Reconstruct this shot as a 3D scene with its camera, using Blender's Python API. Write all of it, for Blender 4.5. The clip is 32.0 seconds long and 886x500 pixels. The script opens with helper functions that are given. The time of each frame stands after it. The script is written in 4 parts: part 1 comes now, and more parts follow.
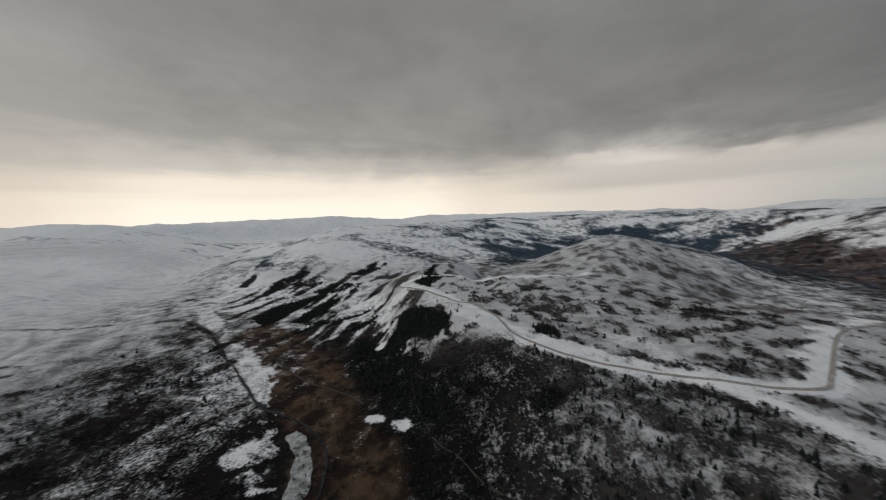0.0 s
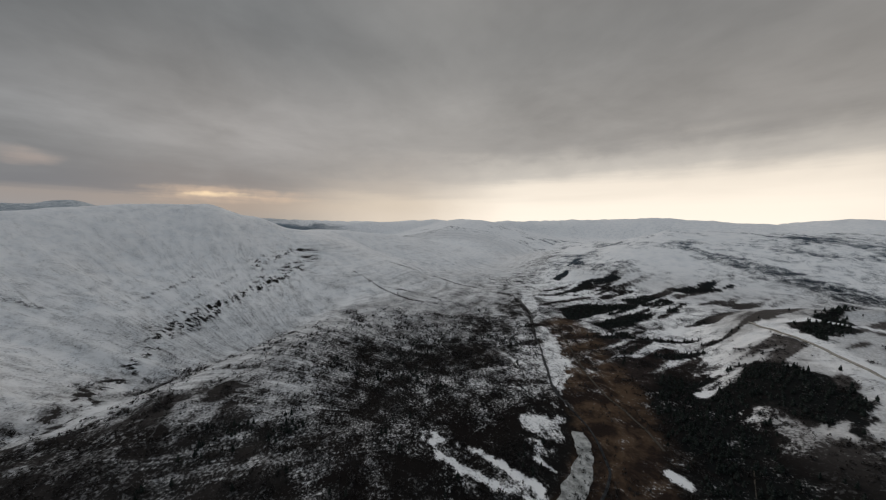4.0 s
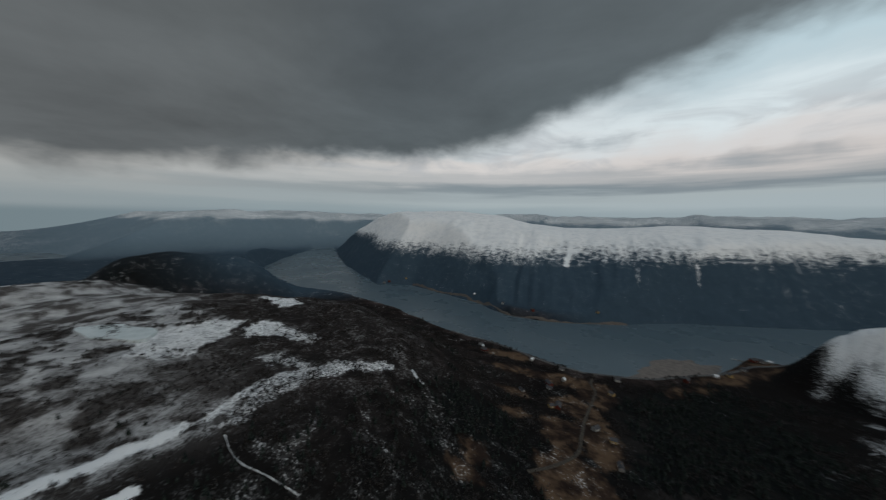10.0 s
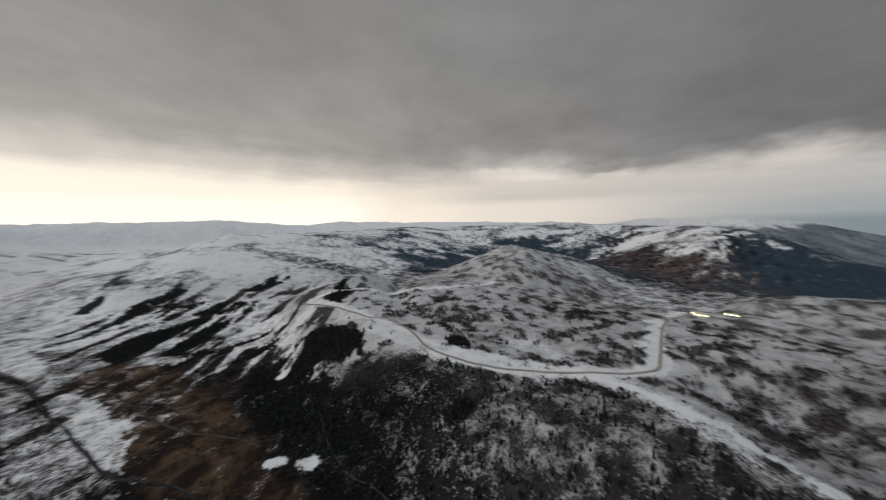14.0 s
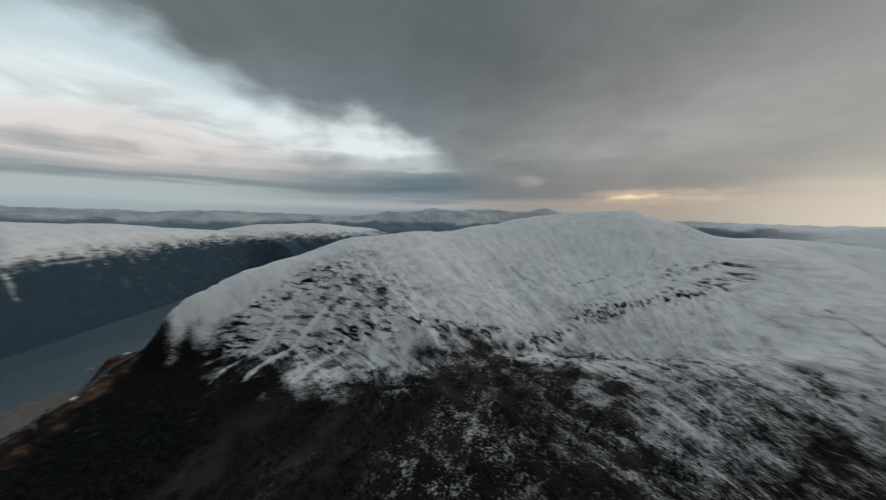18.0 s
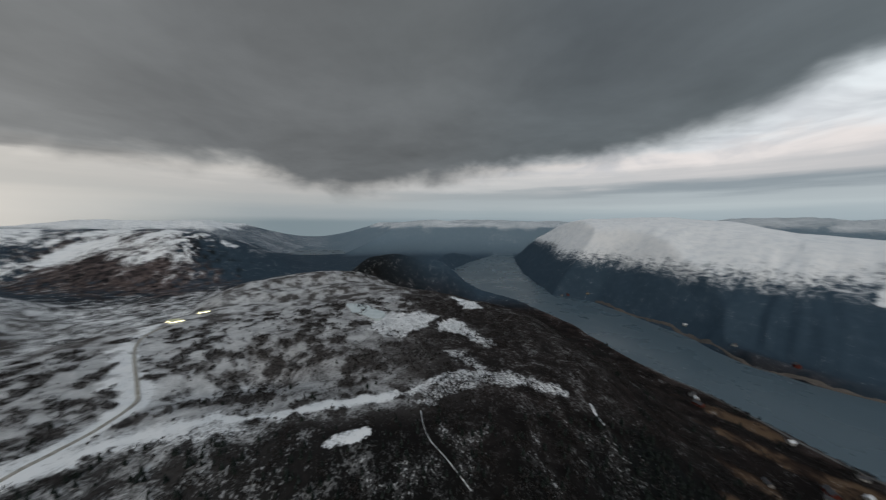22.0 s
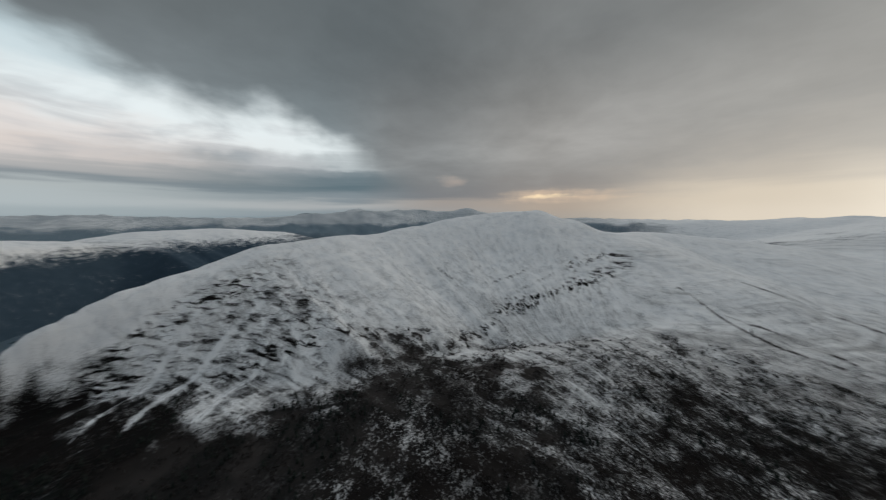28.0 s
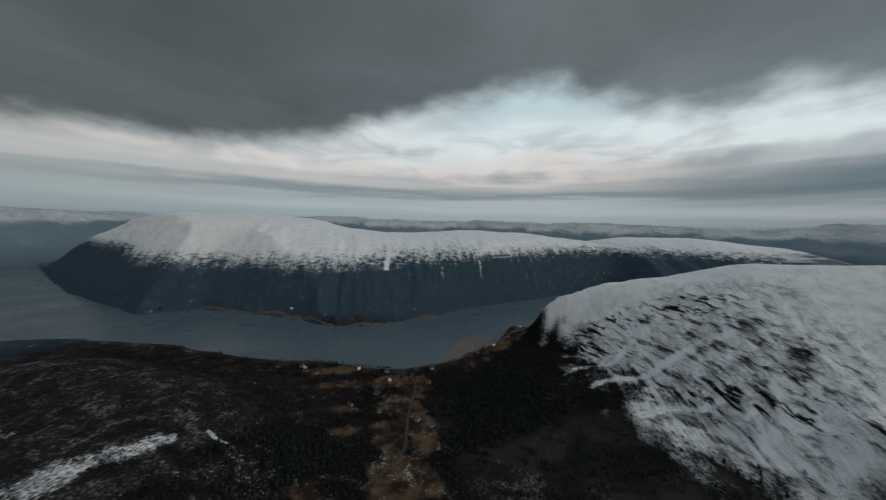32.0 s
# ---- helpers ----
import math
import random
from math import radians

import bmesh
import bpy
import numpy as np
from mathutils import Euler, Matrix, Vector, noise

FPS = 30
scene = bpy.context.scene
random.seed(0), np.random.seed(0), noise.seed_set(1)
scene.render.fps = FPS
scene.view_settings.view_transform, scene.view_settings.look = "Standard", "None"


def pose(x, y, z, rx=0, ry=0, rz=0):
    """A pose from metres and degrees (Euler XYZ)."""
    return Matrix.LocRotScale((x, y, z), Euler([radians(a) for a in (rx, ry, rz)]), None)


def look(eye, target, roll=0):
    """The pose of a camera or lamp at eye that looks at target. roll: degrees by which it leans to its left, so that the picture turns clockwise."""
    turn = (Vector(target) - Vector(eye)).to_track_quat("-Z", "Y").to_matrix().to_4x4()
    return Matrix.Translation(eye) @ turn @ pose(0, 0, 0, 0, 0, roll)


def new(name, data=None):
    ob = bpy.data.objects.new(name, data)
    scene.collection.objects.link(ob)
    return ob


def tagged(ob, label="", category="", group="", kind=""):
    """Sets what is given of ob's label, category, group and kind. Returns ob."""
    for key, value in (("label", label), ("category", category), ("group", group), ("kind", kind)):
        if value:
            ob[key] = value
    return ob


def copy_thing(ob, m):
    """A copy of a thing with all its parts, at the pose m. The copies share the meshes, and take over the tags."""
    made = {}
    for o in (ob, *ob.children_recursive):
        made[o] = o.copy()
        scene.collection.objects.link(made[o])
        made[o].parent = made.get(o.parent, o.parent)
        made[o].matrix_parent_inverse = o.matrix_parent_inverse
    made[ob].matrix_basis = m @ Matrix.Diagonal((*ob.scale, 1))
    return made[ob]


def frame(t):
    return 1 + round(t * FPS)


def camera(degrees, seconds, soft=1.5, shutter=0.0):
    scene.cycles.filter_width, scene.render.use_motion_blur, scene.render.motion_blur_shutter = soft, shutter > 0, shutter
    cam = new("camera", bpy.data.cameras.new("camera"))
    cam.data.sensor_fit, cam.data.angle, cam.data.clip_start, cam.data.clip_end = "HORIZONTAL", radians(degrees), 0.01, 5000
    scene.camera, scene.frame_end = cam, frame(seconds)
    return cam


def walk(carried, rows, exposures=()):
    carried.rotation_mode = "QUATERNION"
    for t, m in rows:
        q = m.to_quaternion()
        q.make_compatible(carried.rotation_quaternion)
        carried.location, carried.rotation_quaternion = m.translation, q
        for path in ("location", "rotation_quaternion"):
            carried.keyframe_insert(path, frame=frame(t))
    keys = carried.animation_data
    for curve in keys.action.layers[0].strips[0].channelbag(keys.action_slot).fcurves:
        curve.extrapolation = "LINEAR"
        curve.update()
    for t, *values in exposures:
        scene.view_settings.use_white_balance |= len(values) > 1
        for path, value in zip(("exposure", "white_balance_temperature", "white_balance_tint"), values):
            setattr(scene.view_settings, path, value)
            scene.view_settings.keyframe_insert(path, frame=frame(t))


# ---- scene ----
# A fjord landscape in late winter, seen from a hovering aircraft that turns round and slowly climbs.
cam = camera(112.9, 32.0, soft=1.15, shutter=0.32)
# seconds, heading (degrees to the left of north), tilt (up), lean
TURN = [
   (0.0, -0.35, -6.47, -1.71), (0.5, 10.45, -5.66, -1.40), (1.0, 20.54, -5.40, -1.15),
   (1.5, 28.81, -5.37, -1.02), (2.0, 37.12, -5.52, -0.75), (2.5, 45.66, -5.95, -0.41),
   (4.5, 61.23, -5.59, 0.49), (5.0, 71.30, -6.01, 0.55), (5.5, 84.62, -6.59, 0.01),
   (6.0, 96.25, -6.91, 0.06), (6.5, 110.74, -6.14, 0.17), (7.0, 125.67, -5.58, 0.53),
   (7.5, 141.32, -5.49, 0.77), (8.0, 156.17, -5.60, 0.22), (8.5, 170.63, -5.61, -0.18),
   (9.0, 188.89, -5.37, 0.38), (9.5, 206.96, -5.36, 1.00), (10.0, 224.05, -6.16, 0.93),
   (10.5, 238.08, -5.88, 0.55), (11.0, 250.30, -5.78, 0.37), (11.5, 261.39, -5.47, 0.26),
   (12.0, 272.89, -5.36, 0.24), (12.5, 284.51, -5.30, -0.08), (13.0, 304.74, -5.79, 0.17),
   (13.5, 325.60, -5.91, -0.03), (14.0, 342.87, -5.33, -0.27), (14.5, 360.88, -4.83, -0.59),
   (16.5, 429.90, -6.21, 1.70), (17.0, 451.50, -6.40, 0.90), (17.5, 468.00, -6.40, 0.80),
   (18.0, 486.30, -6.00, 0.70), (18.5, 507.69, -5.40, 0.37), (19.0, 528.42, -5.54, -0.04),
   (19.5, 546.54, -5.15, 1.01), (20.0, 561.39, -5.74, 2.00), (20.5, 575.00, -6.78, 1.75),
   (21.0, 588.91, -6.32, 0.76), (21.5, 601.86, -5.79, 0.18), (22.0, 617.9, -5.17, 0.15),
   (22.5, 634.47, -4.59, 0.32), (23.0, 652.14, -4.85, 0.72), (23.5, 669.93, -5.31, 1.04),
   (24.0, 686.68, -5.51, 1.16), (24.5, 705.48, -4.77, 1.06), (25.0, 722.81, -5.03, 1.10),
   (25.5, 743.42, -5.32, 1.09), (27.5, 816.05, -6.37, 0.32), (28.0, 832.16, -6.06, -0.41),
   (28.5, 848.70, -5.28, -0.50), (29.0, 857.42, -5.28, -0.50), (29.5, 866.23, -5.16, -0.19),
   (30.0, 872.2, -5.19, -0.63), (30.5, 879.8, -5.18, -0.91), (31.0, 890.4, -5.83, -0.26),
   (31.5, 899.6, -6.55, 0.76), (32.0, 910.06, -5.27, 1.54),
]
# the camera's own exposure and white balance, by the heading that it looks to
METER = [(0, -0.10, 6620, 12), (20, -0.18, 6580, 13), (40, -0.15, 6600, 13), (95, -0.05, 6600, 11), (130, -0.14, 6400, 7), (160, -0.22, 6330, 6.5), (200, -0.28, 6280, 6), (225, -0.26, 6250, 7), (250, -0.05, 6300, 9),
         (285, 0.18, 6450, 12), (320, 0.12, 6580, 13), (343, 0.06, 6620, 13), (360, -0.10, 6620, 12)]
walk(cam, [(t, pose(0, 0, 338 + 1.05 * t, 90 + tilt, 0, head) @ pose(0, 0, 0, 0, 0, lean)) for t, head, tilt, lean in TURN],
     [(t, *[float(np.interp(head % 360, [m[0] for m in METER], [m[k] for m in METER])) for k in (1, 2, 3)]) for t, head, tilt, lean in TURN])


# ---- nodes ----
class Net:
    """Short hand for node trees."""

    def __init__(self, tree):
        self.tree = tree

    def add(self, kind, **props):
        node = self.tree.nodes.new(kind)
        for key, value in props.items():
            setattr(node, key, value)
        return node

    def put(self, socket, value):
        if isinstance(value, bpy.types.NodeSocket):
            self.tree.links.new(value, socket)
        else:
            socket.default_value = value

    def math(self, op, a, b=0.0, c=0.0, clamp=False):
        n = self.add("ShaderNodeMath", operation=op, use_clamp=clamp)
        for s, v in zip(n.inputs, (a, b, c)):
            self.put(s, v)
        return n.outputs[0]

    def step(self, x, lo, hi, to_lo=0.0, to_hi=1.0):
        n = self.add("ShaderNodeMapRange", interpolation_type="SMOOTHSTEP")
        for s, v in zip(n.inputs, (x, lo, hi, to_lo, to_hi)):
            self.put(s, v)
        return n.outputs[0]

    def mix(self, f, a, b):
        n = self.add("ShaderNodeMix", data_type="RGBA")
        self.put(n.inputs[0], f)
        self.put(n.inputs[6], a)
        self.put(n.inputs[7], b)
        return n.outputs[2]

    def noise(self, vec, scale, detail=4.0, rough=0.55, warp=0.0):
        n = self.add("ShaderNodeTexNoise")
        self.put(n.inputs["Vector"], vec)
        self.put(n.inputs["Scale"], scale)
        self.put(n.inputs["Detail"], detail)
        self.put(n.inputs["Roughness"], rough)
        self.put(n.inputs["Distortion"], warp)
        return n.outputs["Fac"]

    def scaled(self, vec, x, y, z):
        n = self.add("ShaderNodeVectorMath", operation="MULTIPLY")
        self.put(n.inputs[0], vec)
        n.inputs[1].default_value = (x, y, z)
        return n.outputs[0]

    def attr(self, name):
        return self.add("ShaderNodeAttribute", attribute_name=name).outputs["Fac"]


def rgb(r, g, b):
    return (r, g, b, 1.0)


# ---- sky and sun ----
SUN_HEAD, SUN_EL = 86.0, 9.0
world = bpy.data.worlds.new("world")
scene.world = world
world.use_nodes = True
world.node_tree.nodes.clear()
W = Net(world.node_tree)
way = W.add("ShaderNodeTexCoord").outputs["Generated"]
sep = W.add("ShaderNodeSeparateXYZ")
W.put(sep.inputs[0], way)
up = sep.outputs[2]


# height above the horizon and heading (to the left of north), in degrees
el = W.math("MULTIPLY", W.math("ARCSINE", up), 57.2958)
head_raw = W.math("MULTIPLY", W.math("ARCTAN2", W.math("MULTIPLY", sep.outputs[0], -1.0), sep.outputs[1]), 57.2958)
head_of = W.math("ADD", head_raw, W.math("MULTIPLY", W.math("LESS_THAN", head_raw, 0.0), 360.0))


def graded(value, span, stops, scale=1.0):
    """A colour that changes with a value from 0 to span; single numbers count as grey."""
    node = W.add("ShaderNodeValToRGB")
    ramp = node.color_ramp
    ramp.interpolation = "EASE"
    for k, (at, c) in enumerate(stops):
        e = ramp.elements[k] if k < 2 else ramp.elements.new(at / span)
        e.position = at / span
        e.color = rgb(*[v * scale for v in c]) if isinstance(c, tuple) else rgb(c * scale, c * scale, c * scale)
    W.put(node.inputs[0], W.math("DIVIDE", value, span))
    return node.outputs[0]


def by_heading(stops, scale):
    """A number that changes with the heading."""
    node = graded(head_of, 360.0, [(at, v / scale) for at, v in stops])
    return W.math("MULTIPLY", node, scale)


# the cloud deck as a flat sheet overhead, seen in perspective, and billows near its rim
sheet = W.add("ShaderNodeVectorMath", operation="SCALE")
W.put(sheet.inputs[0], W.scaled(way, 1, 1, 0))
W.put(sheet.inputs["Scale"], W.math("DIVIDE", 1.0, W.math("ADD", W.math("MAXIMUM", up, 0.0), 0.10)))
broad = W.noise(sheet.outputs[0], 0.75, 6, 0.55, 0.4)
tuft = W.noise(sheet.outputs[0], 2.6, 5, 0.6, 0.3)
puff = W.noise(W.scaled(way, 5.0, 5.0, 10.0), 1.0, 7, 0.55, 0.25)
lobe = W.noise(W.scaled(way, 12.0, 12.0, 20.0), 1.0, 5, 0.5, 0.2)
wisp = W.noise(W.scaled(way, 2.6, 2.6, 34.0), 1.0, 6, 0.55, 0.2)
billow = W.math("ADD", W.math("MULTIPLY", W.math("SUBTRACT", puff, 0.5), 6.5), W.math("MULTIPLY", W.math("SUBTRACT", lobe, 0.5), 2.4))

nishita = W.add("ShaderNodeTexSky", sky_type="NISHITA")
nishita.sun_disc, nishita.sun_elevation, nishita.sun_rotation = False, radians(SUN_EL), radians(-SUN_HEAD)
sky_blue = W.add("ShaderNodeVectorMath", operation="SCALE")
W.put(sky_blue.inputs[0], nishita.outputs[0])
sky_blue.inputs["Scale"].default_value = 0.08

# the underside of the deck, high up and low down, by heading
deck_high = graded(head_of, 360.0, [(0, (0.234, 0.236, 0.231)), (50, (0.260, 0.263, 0.257)), (90, (0.192, 0.202, 0.205)), (128, (0.132, 0.153, 0.164)), (165, (0.160, 0.182, 0.192)),
                                    (195, (0.124, 0.142, 0.152)), (230, (0.103, 0.117, 0.127)), (262, (0.133, 0.142, 0.145)), (290, (0.152, 0.158, 0.160)), (330, (0.217, 0.222, 0.220)), (360, (0.234, 0.236, 0.231))])
deck_low = graded(head_of, 360.0, [(0, (0.320, 0.310, 0.291)), (50, (0.390, 0.381, 0.360)), (90, (0.365, 0.358, 0.346)), (118, (0.259, 0.271, 0.277)), (135, (0.236, 0.278, 0.301)), (165, (0.237, 0.273, 0.296)),
                                   (195, (0.147, 0.173, 0.186)), (230, (0.115, 0.131, 0.139)), (270, (0.133, 0.140, 0.143)), (290, (0.157, 0.163, 0.165)), (330, (0.264, 0.264, 0.257)), (360, (0.320, 0.310, 0.291))])
deck = W.mix(W.step(el, 12.0, 30.0), deck_low, deck_high)
shade = W.math("ADD", W.math("ADD", 1.0, W.math("MULTIPLY", W.math("SUBTRACT", broad, 0.5), 0.9)), W.math("MULTIPLY", W.math("SUBTRACT", tuft, 0.5), 0.3))
lit = W.add("ShaderNodeVectorMath", operation="SCALE")
W.put(lit.inputs[0], deck)
W.put(lit.inputs["Scale"], shade)
deck = W.mix(W.step(el, 38.0, 70.0), lit.outputs[0], rgb(0.52, 0.59, 0.66))

# what lies under the rim of the deck, from the horizon up to 25 degrees, quarter by quarter
lift = W.math("MAXIMUM", W.math("ADD", el, W.math("ADD", W.math("MULTIPLY", W.math("SUBTRACT", wisp, 0.5), W.math("MINIMUM", W.math("MULTIPLY", el, 0.9), 4.0)),
                                                  W.math("MULTIPLY", billow, W.step(el, 5.5, 11.0, 0.0, 0.85)))), 0.0)
GLOW = [(0, (1.14, 1.05, 0.90)), (2, (1.12, 1.03, 0.88)), (5.5, (0.98, 0.90, 0.77)), (9, (0.64, 0.61, 0.55)), (14, (0.37, 0.36, 0.34))]
QUARTERS = [
    (15, GLOW),
    (40, GLOW),
    (66, [(0, (0.78, 0.69, 0.57)), (3, (0.74, 0.65, 0.53)), (6, (0.56, 0.51, 0.445)), (10, (0.46, 0.435, 0.40)), (15, (0.38, 0.37, 0.35))]),
    (92, [(0, (0.42, 0.375, 0.33)), (2.5, (0.46, 0.385, 0.32)), (4, (0.35, 0.315, 0.29)), (6, (0.29, 0.272, 0.26)), (10, (0.31, 0.30, 0.29))]),
    (112, [(0, (0.24, 0.26, 0.28)), (1.5, (0.36, 0.345, 0.335)), (3, (0.37, 0.335, 0.31)), (4.5, (0.22, 0.225, 0.235)), (7, (0.22, 0.225, 0.23)), (10, (0.25, 0.255, 0.26))]),
    (130, [(0, (0.20, 0.26, 0.30)), (1.2, (0.27, 0.32, 0.35)), (2.6, (0.42, 0.44, 0.45)), (3.8, (0.24, 0.285, 0.315)), (6, (0.13, 0.185, 0.215)), (8.5, (0.22, 0.27, 0.30)), (10, (0.50, 0.55, 0.57)), (12.5, (0.84, 0.91, 0.93))]),
    (172, [(0, (0.34, 0.40, 0.43)), (1.2, (0.38, 0.44, 0.465)), (2.5, (0.46, 0.515, 0.535)), (4.0, (0.47, 0.515, 0.525)), (5.2, (0.28, 0.315, 0.34)), (6.8, (0.48, 0.475, 0.475)), (8.5, (0.76, 0.69, 0.655)), (11, (0.82, 0.775, 0.755)),
           (15, (0.88, 0.95, 0.97)), (22, (0.80, 0.96, 1.02))]),
    (215, [(0, (0.31, 0.37, 0.40)), (1.2, (0.36, 0.42, 0.445)), (2.8, (0.46, 0.51, 0.52)), (4.0, (0.42, 0.465, 0.48)), (5.4, (0.28, 0.32, 0.345)), (7.0, (0.56, 0.55, 0.545)), (9.5, (0.82, 0.76, 0.725)), (12, (0.80, 0.83, 0.84))]),
    (250, [(0, (0.25, 0.305, 0.335)), (1.5, (0.33, 0.385, 0.405)), (3, (0.40, 0.44, 0.45)), (5, (0.36, 0.39, 0.40)), (7, (0.54, 0.54, 0.53)), (9.5, (0.70, 0.67, 0.64)), (12, (0.66, 0.68, 0.69))]),
    (285, [(0, (0.21, 0.26, 0.28)), (1.5, (0.33, 0.365, 0.375)), (4, (0.42, 0.43, 0.42)), (6, (0.48, 0.47, 0.45)), (8, (0.63, 0.60, 0.56)), (10, (0.55, 0.54, 0.515))]),
    (330, [(0, (0.76, 0.70, 0.62)), (2.5, (0.76, 0.70, 0.62)), (5, (0.58, 0.55, 0.50)), (7, (0.63, 0.595, 0.54)), (9, (0.76, 0.715, 0.65)), (11, (0.56, 0.54, 0.50))]),
    (350, [(at, tuple(0.80 * v for v in c)) for at, c in GLOW]),
    (366, GLOW),
]
turned = W.math("SUBTRACT", head_of, 15.0)
turned = W.math("ADD", turned, W.math("MULTIPLY", W.math("LESS_THAN", turned, 0.0), 360.0))
turned = W.math("ADD", turned, W.math("MULTIPLY", W.math("SUBTRACT", puff, 0.5), 8.0))
under, last = None, 0.0
for at, stops in QUARTERS + [(375, QUARTERS[0][1])]:
    band = graded(lift, 25.0, stops)
    under = band if under is None else W.mix(W.step(turned, last, at - 15.0), under, band)
    last = at - 15.0
# grey-bellied heaps of cloud inside the opening
heap = W.noise(W.scaled(way, 4.5, 4.5, 14.0), 1.0, 7, 0.55, 0.6)
belly = W.math("MULTIPLY", W.step(heap, 0.45, 0.68), W.math("MULTIPLY", W.step(el, 6.5, 9.5), W.step(el, 21.0, 13.0)))
under = W.mix(W.math("MULTIPLY", belly, W.math("MULTIPLY", W.step(turned, 108.0, 125.0), W.step(turned, 250.0, 225.0, 0.0, 0.62))), under, rgb(0.50, 0.515, 0.54))
# clear air high in the opening
under = W.mix(W.math("MULTIPLY", W.step(lift, 14.0, 20.0), 0.25), under, sky_blue.outputs[0])

# the rim of the deck: its height and how sharp it is
rim_at = by_heading([(0, 10.5), (50, 13.0), (90, 9.0), (115, 8.0), (122, 8.5), (126, 10.5), (131, 13.0), (137, 15.5), (142, 18.0), (148, 16.5), (156, 18.0), (163, 21.0), (171, 23.5), (190, 21.5), (197, 19.5),
                     (205, 17.0), (213, 14.2), (222, 12.0), (232, 10.5), (250, 9.8), (262, 7.8), (275, 6.4), (286, 6.8), (292, 8.8), (305, 8.6), (315, 9.4), (325, 10.8), (335, 10.5), (360, 10.5)], 30.0)
blur = by_heading([(0, 6.0), (50, 7.0), (90, 5.0), (115, 4.0), (124, 2.6), (140, 2.6), (200, 3.2), (250, 2.6), (290, 2.2), (322, 2.4), (345, 5.0), (360, 6.0)], 10.0)
over = W.math("SUBTRACT", W.math("ADD", el, W.math("MULTIPLY", billow, 1.05)), rim_at)
col = W.mix(W.step(W.math("DIVIDE", over, blur), -1.0, 1.0), under, deck)


def cloudlet(at, high, wide, tall, colour, amount):
    """A small flat cloud of its own at a heading and a height."""
    global col
    u = W.math("DIVIDE", W.math("SUBTRACT", head_of, at), wide)
    v = W.math("DIVIDE", W.math("SUBTRACT", W.math("ADD", el, W.math("MULTIPLY", billow, 0.25)), high), tall)
    d = W.math("ADD", W.math("ADD", W.math("MULTIPLY", u, u), W.math("MULTIPLY", v, v)), W.math("MULTIPLY", W.math("SUBTRACT", W.math("ADD", W.math("MULTIPLY", lobe, 0.5), W.math("MULTIPLY", wisp, 0.5)), 0.5), 7.5))
    col = W.mix(W.math("MULTIPLY", W.step(d, 1.5, -1.2), amount), col, rgb(*colour))


cloudlet(311, 9.3, 8.0, 0.9, (0.21, 0.21, 0.205), 0.85)
cloudlet(196, 12.6, 6.5, 1.5, (0.42, 0.46, 0.49), 0.8)
cloudlet(178, 8.6, 8.0, 1.6, (0.36, 0.38, 0.40), 0.7)
cloudlet(146, 9.2, 7.0, 1.5, (0.36, 0.40, 0.43), 0.75)
cloudlet(110.5, 7.2, 2.6, 1.1, (0.58, 0.47, 0.40), 0.5)
# the light of the hidden sun in a slit over the mountain
cloudlet(93, 3.9, 11.0, 1.2, (0.80, 0.60, 0.43), 0.7)
cloudlet(93, 3.9, 5.0, 0.35, (1.15, 0.90, 0.58), 0.9)
bg = W.add("ShaderNodeBackground")
W.put(bg.inputs["Color"], col)
bg.inputs["Strength"].default_value = 1.0
W.put(W.add("ShaderNodeOutputWorld").inputs[0], bg.outputs[0])

sun = new("sun", bpy.data.lights.new("sun", "SUN"))
sun.data.energy, sun.data.angle, sun.data.color = 0.7, radians(30), (1.0, 0.90, 0.78)
sun.matrix_basis = look((-math.sin(radians(SUN_HEAD)) * 10, math.cos(radians(SUN_HEAD)) * 10, 10 * math.tan(radians(28))), (0, 0, 0))
scene.view_settings.exposure = 0.0


# ---- the lie of the land ----
def lattice(ix, iy, seed):
    h = (ix * 374761393 + iy * 668265263 + seed * 974634777) & 0xFFFFFFFF
    h = ((h ^ (h >> 13)) * 1274126177) & 0xFFFFFFFF
    return ((h ^ (h >> 16)) & 0xFFFF) / 65535.0


def value_noise(x, y, seed):
    ix, iy = np.floor(x).astype(np.int64), np.floor(y).astype(np.int64)
    fx, fy = x - ix, y - iy
    fx, fy = fx * fx * fx * (fx * (fx * 6 - 15) + 10), fy * fy * fy * (fy * (fy * 6 - 15) + 10)
    a, b = lattice(ix, iy, seed), lattice(ix + 1, iy, seed)
    c, d = lattice(ix, iy + 1, seed), lattice(ix + 1, iy + 1, seed)
    return (a + (b - a) * fx) * (1 - fy) + (c + (d - c) * fx) * fy


def fbm(x, y, size, octaves=5, seed=0, gain=0.5):
    """Noise from -1 to 1 whose largest waves are about size metres long."""
    total, amp, norm, s = 0.0, 1.0, 0.0, 1.0 / size
    for k in range(octaves):
        u, v = x * s + 17.3 * k, y * s - 9.1 * k
        if k % 2:
            u, v = 0.8 * u - 0.6 * v, 0.6 * u + 0.8 * v
        total = total + amp * (value_noise(u, v, seed + k) * 2 - 1)
        norm, amp, s = norm + amp, amp * gain, s * 2.03
    return total / norm


def smooth(lo, hi, v):
    q = np.clip((v - lo) / (hi - lo), 0, 1)
    return q * q * (3 - 2 * q)


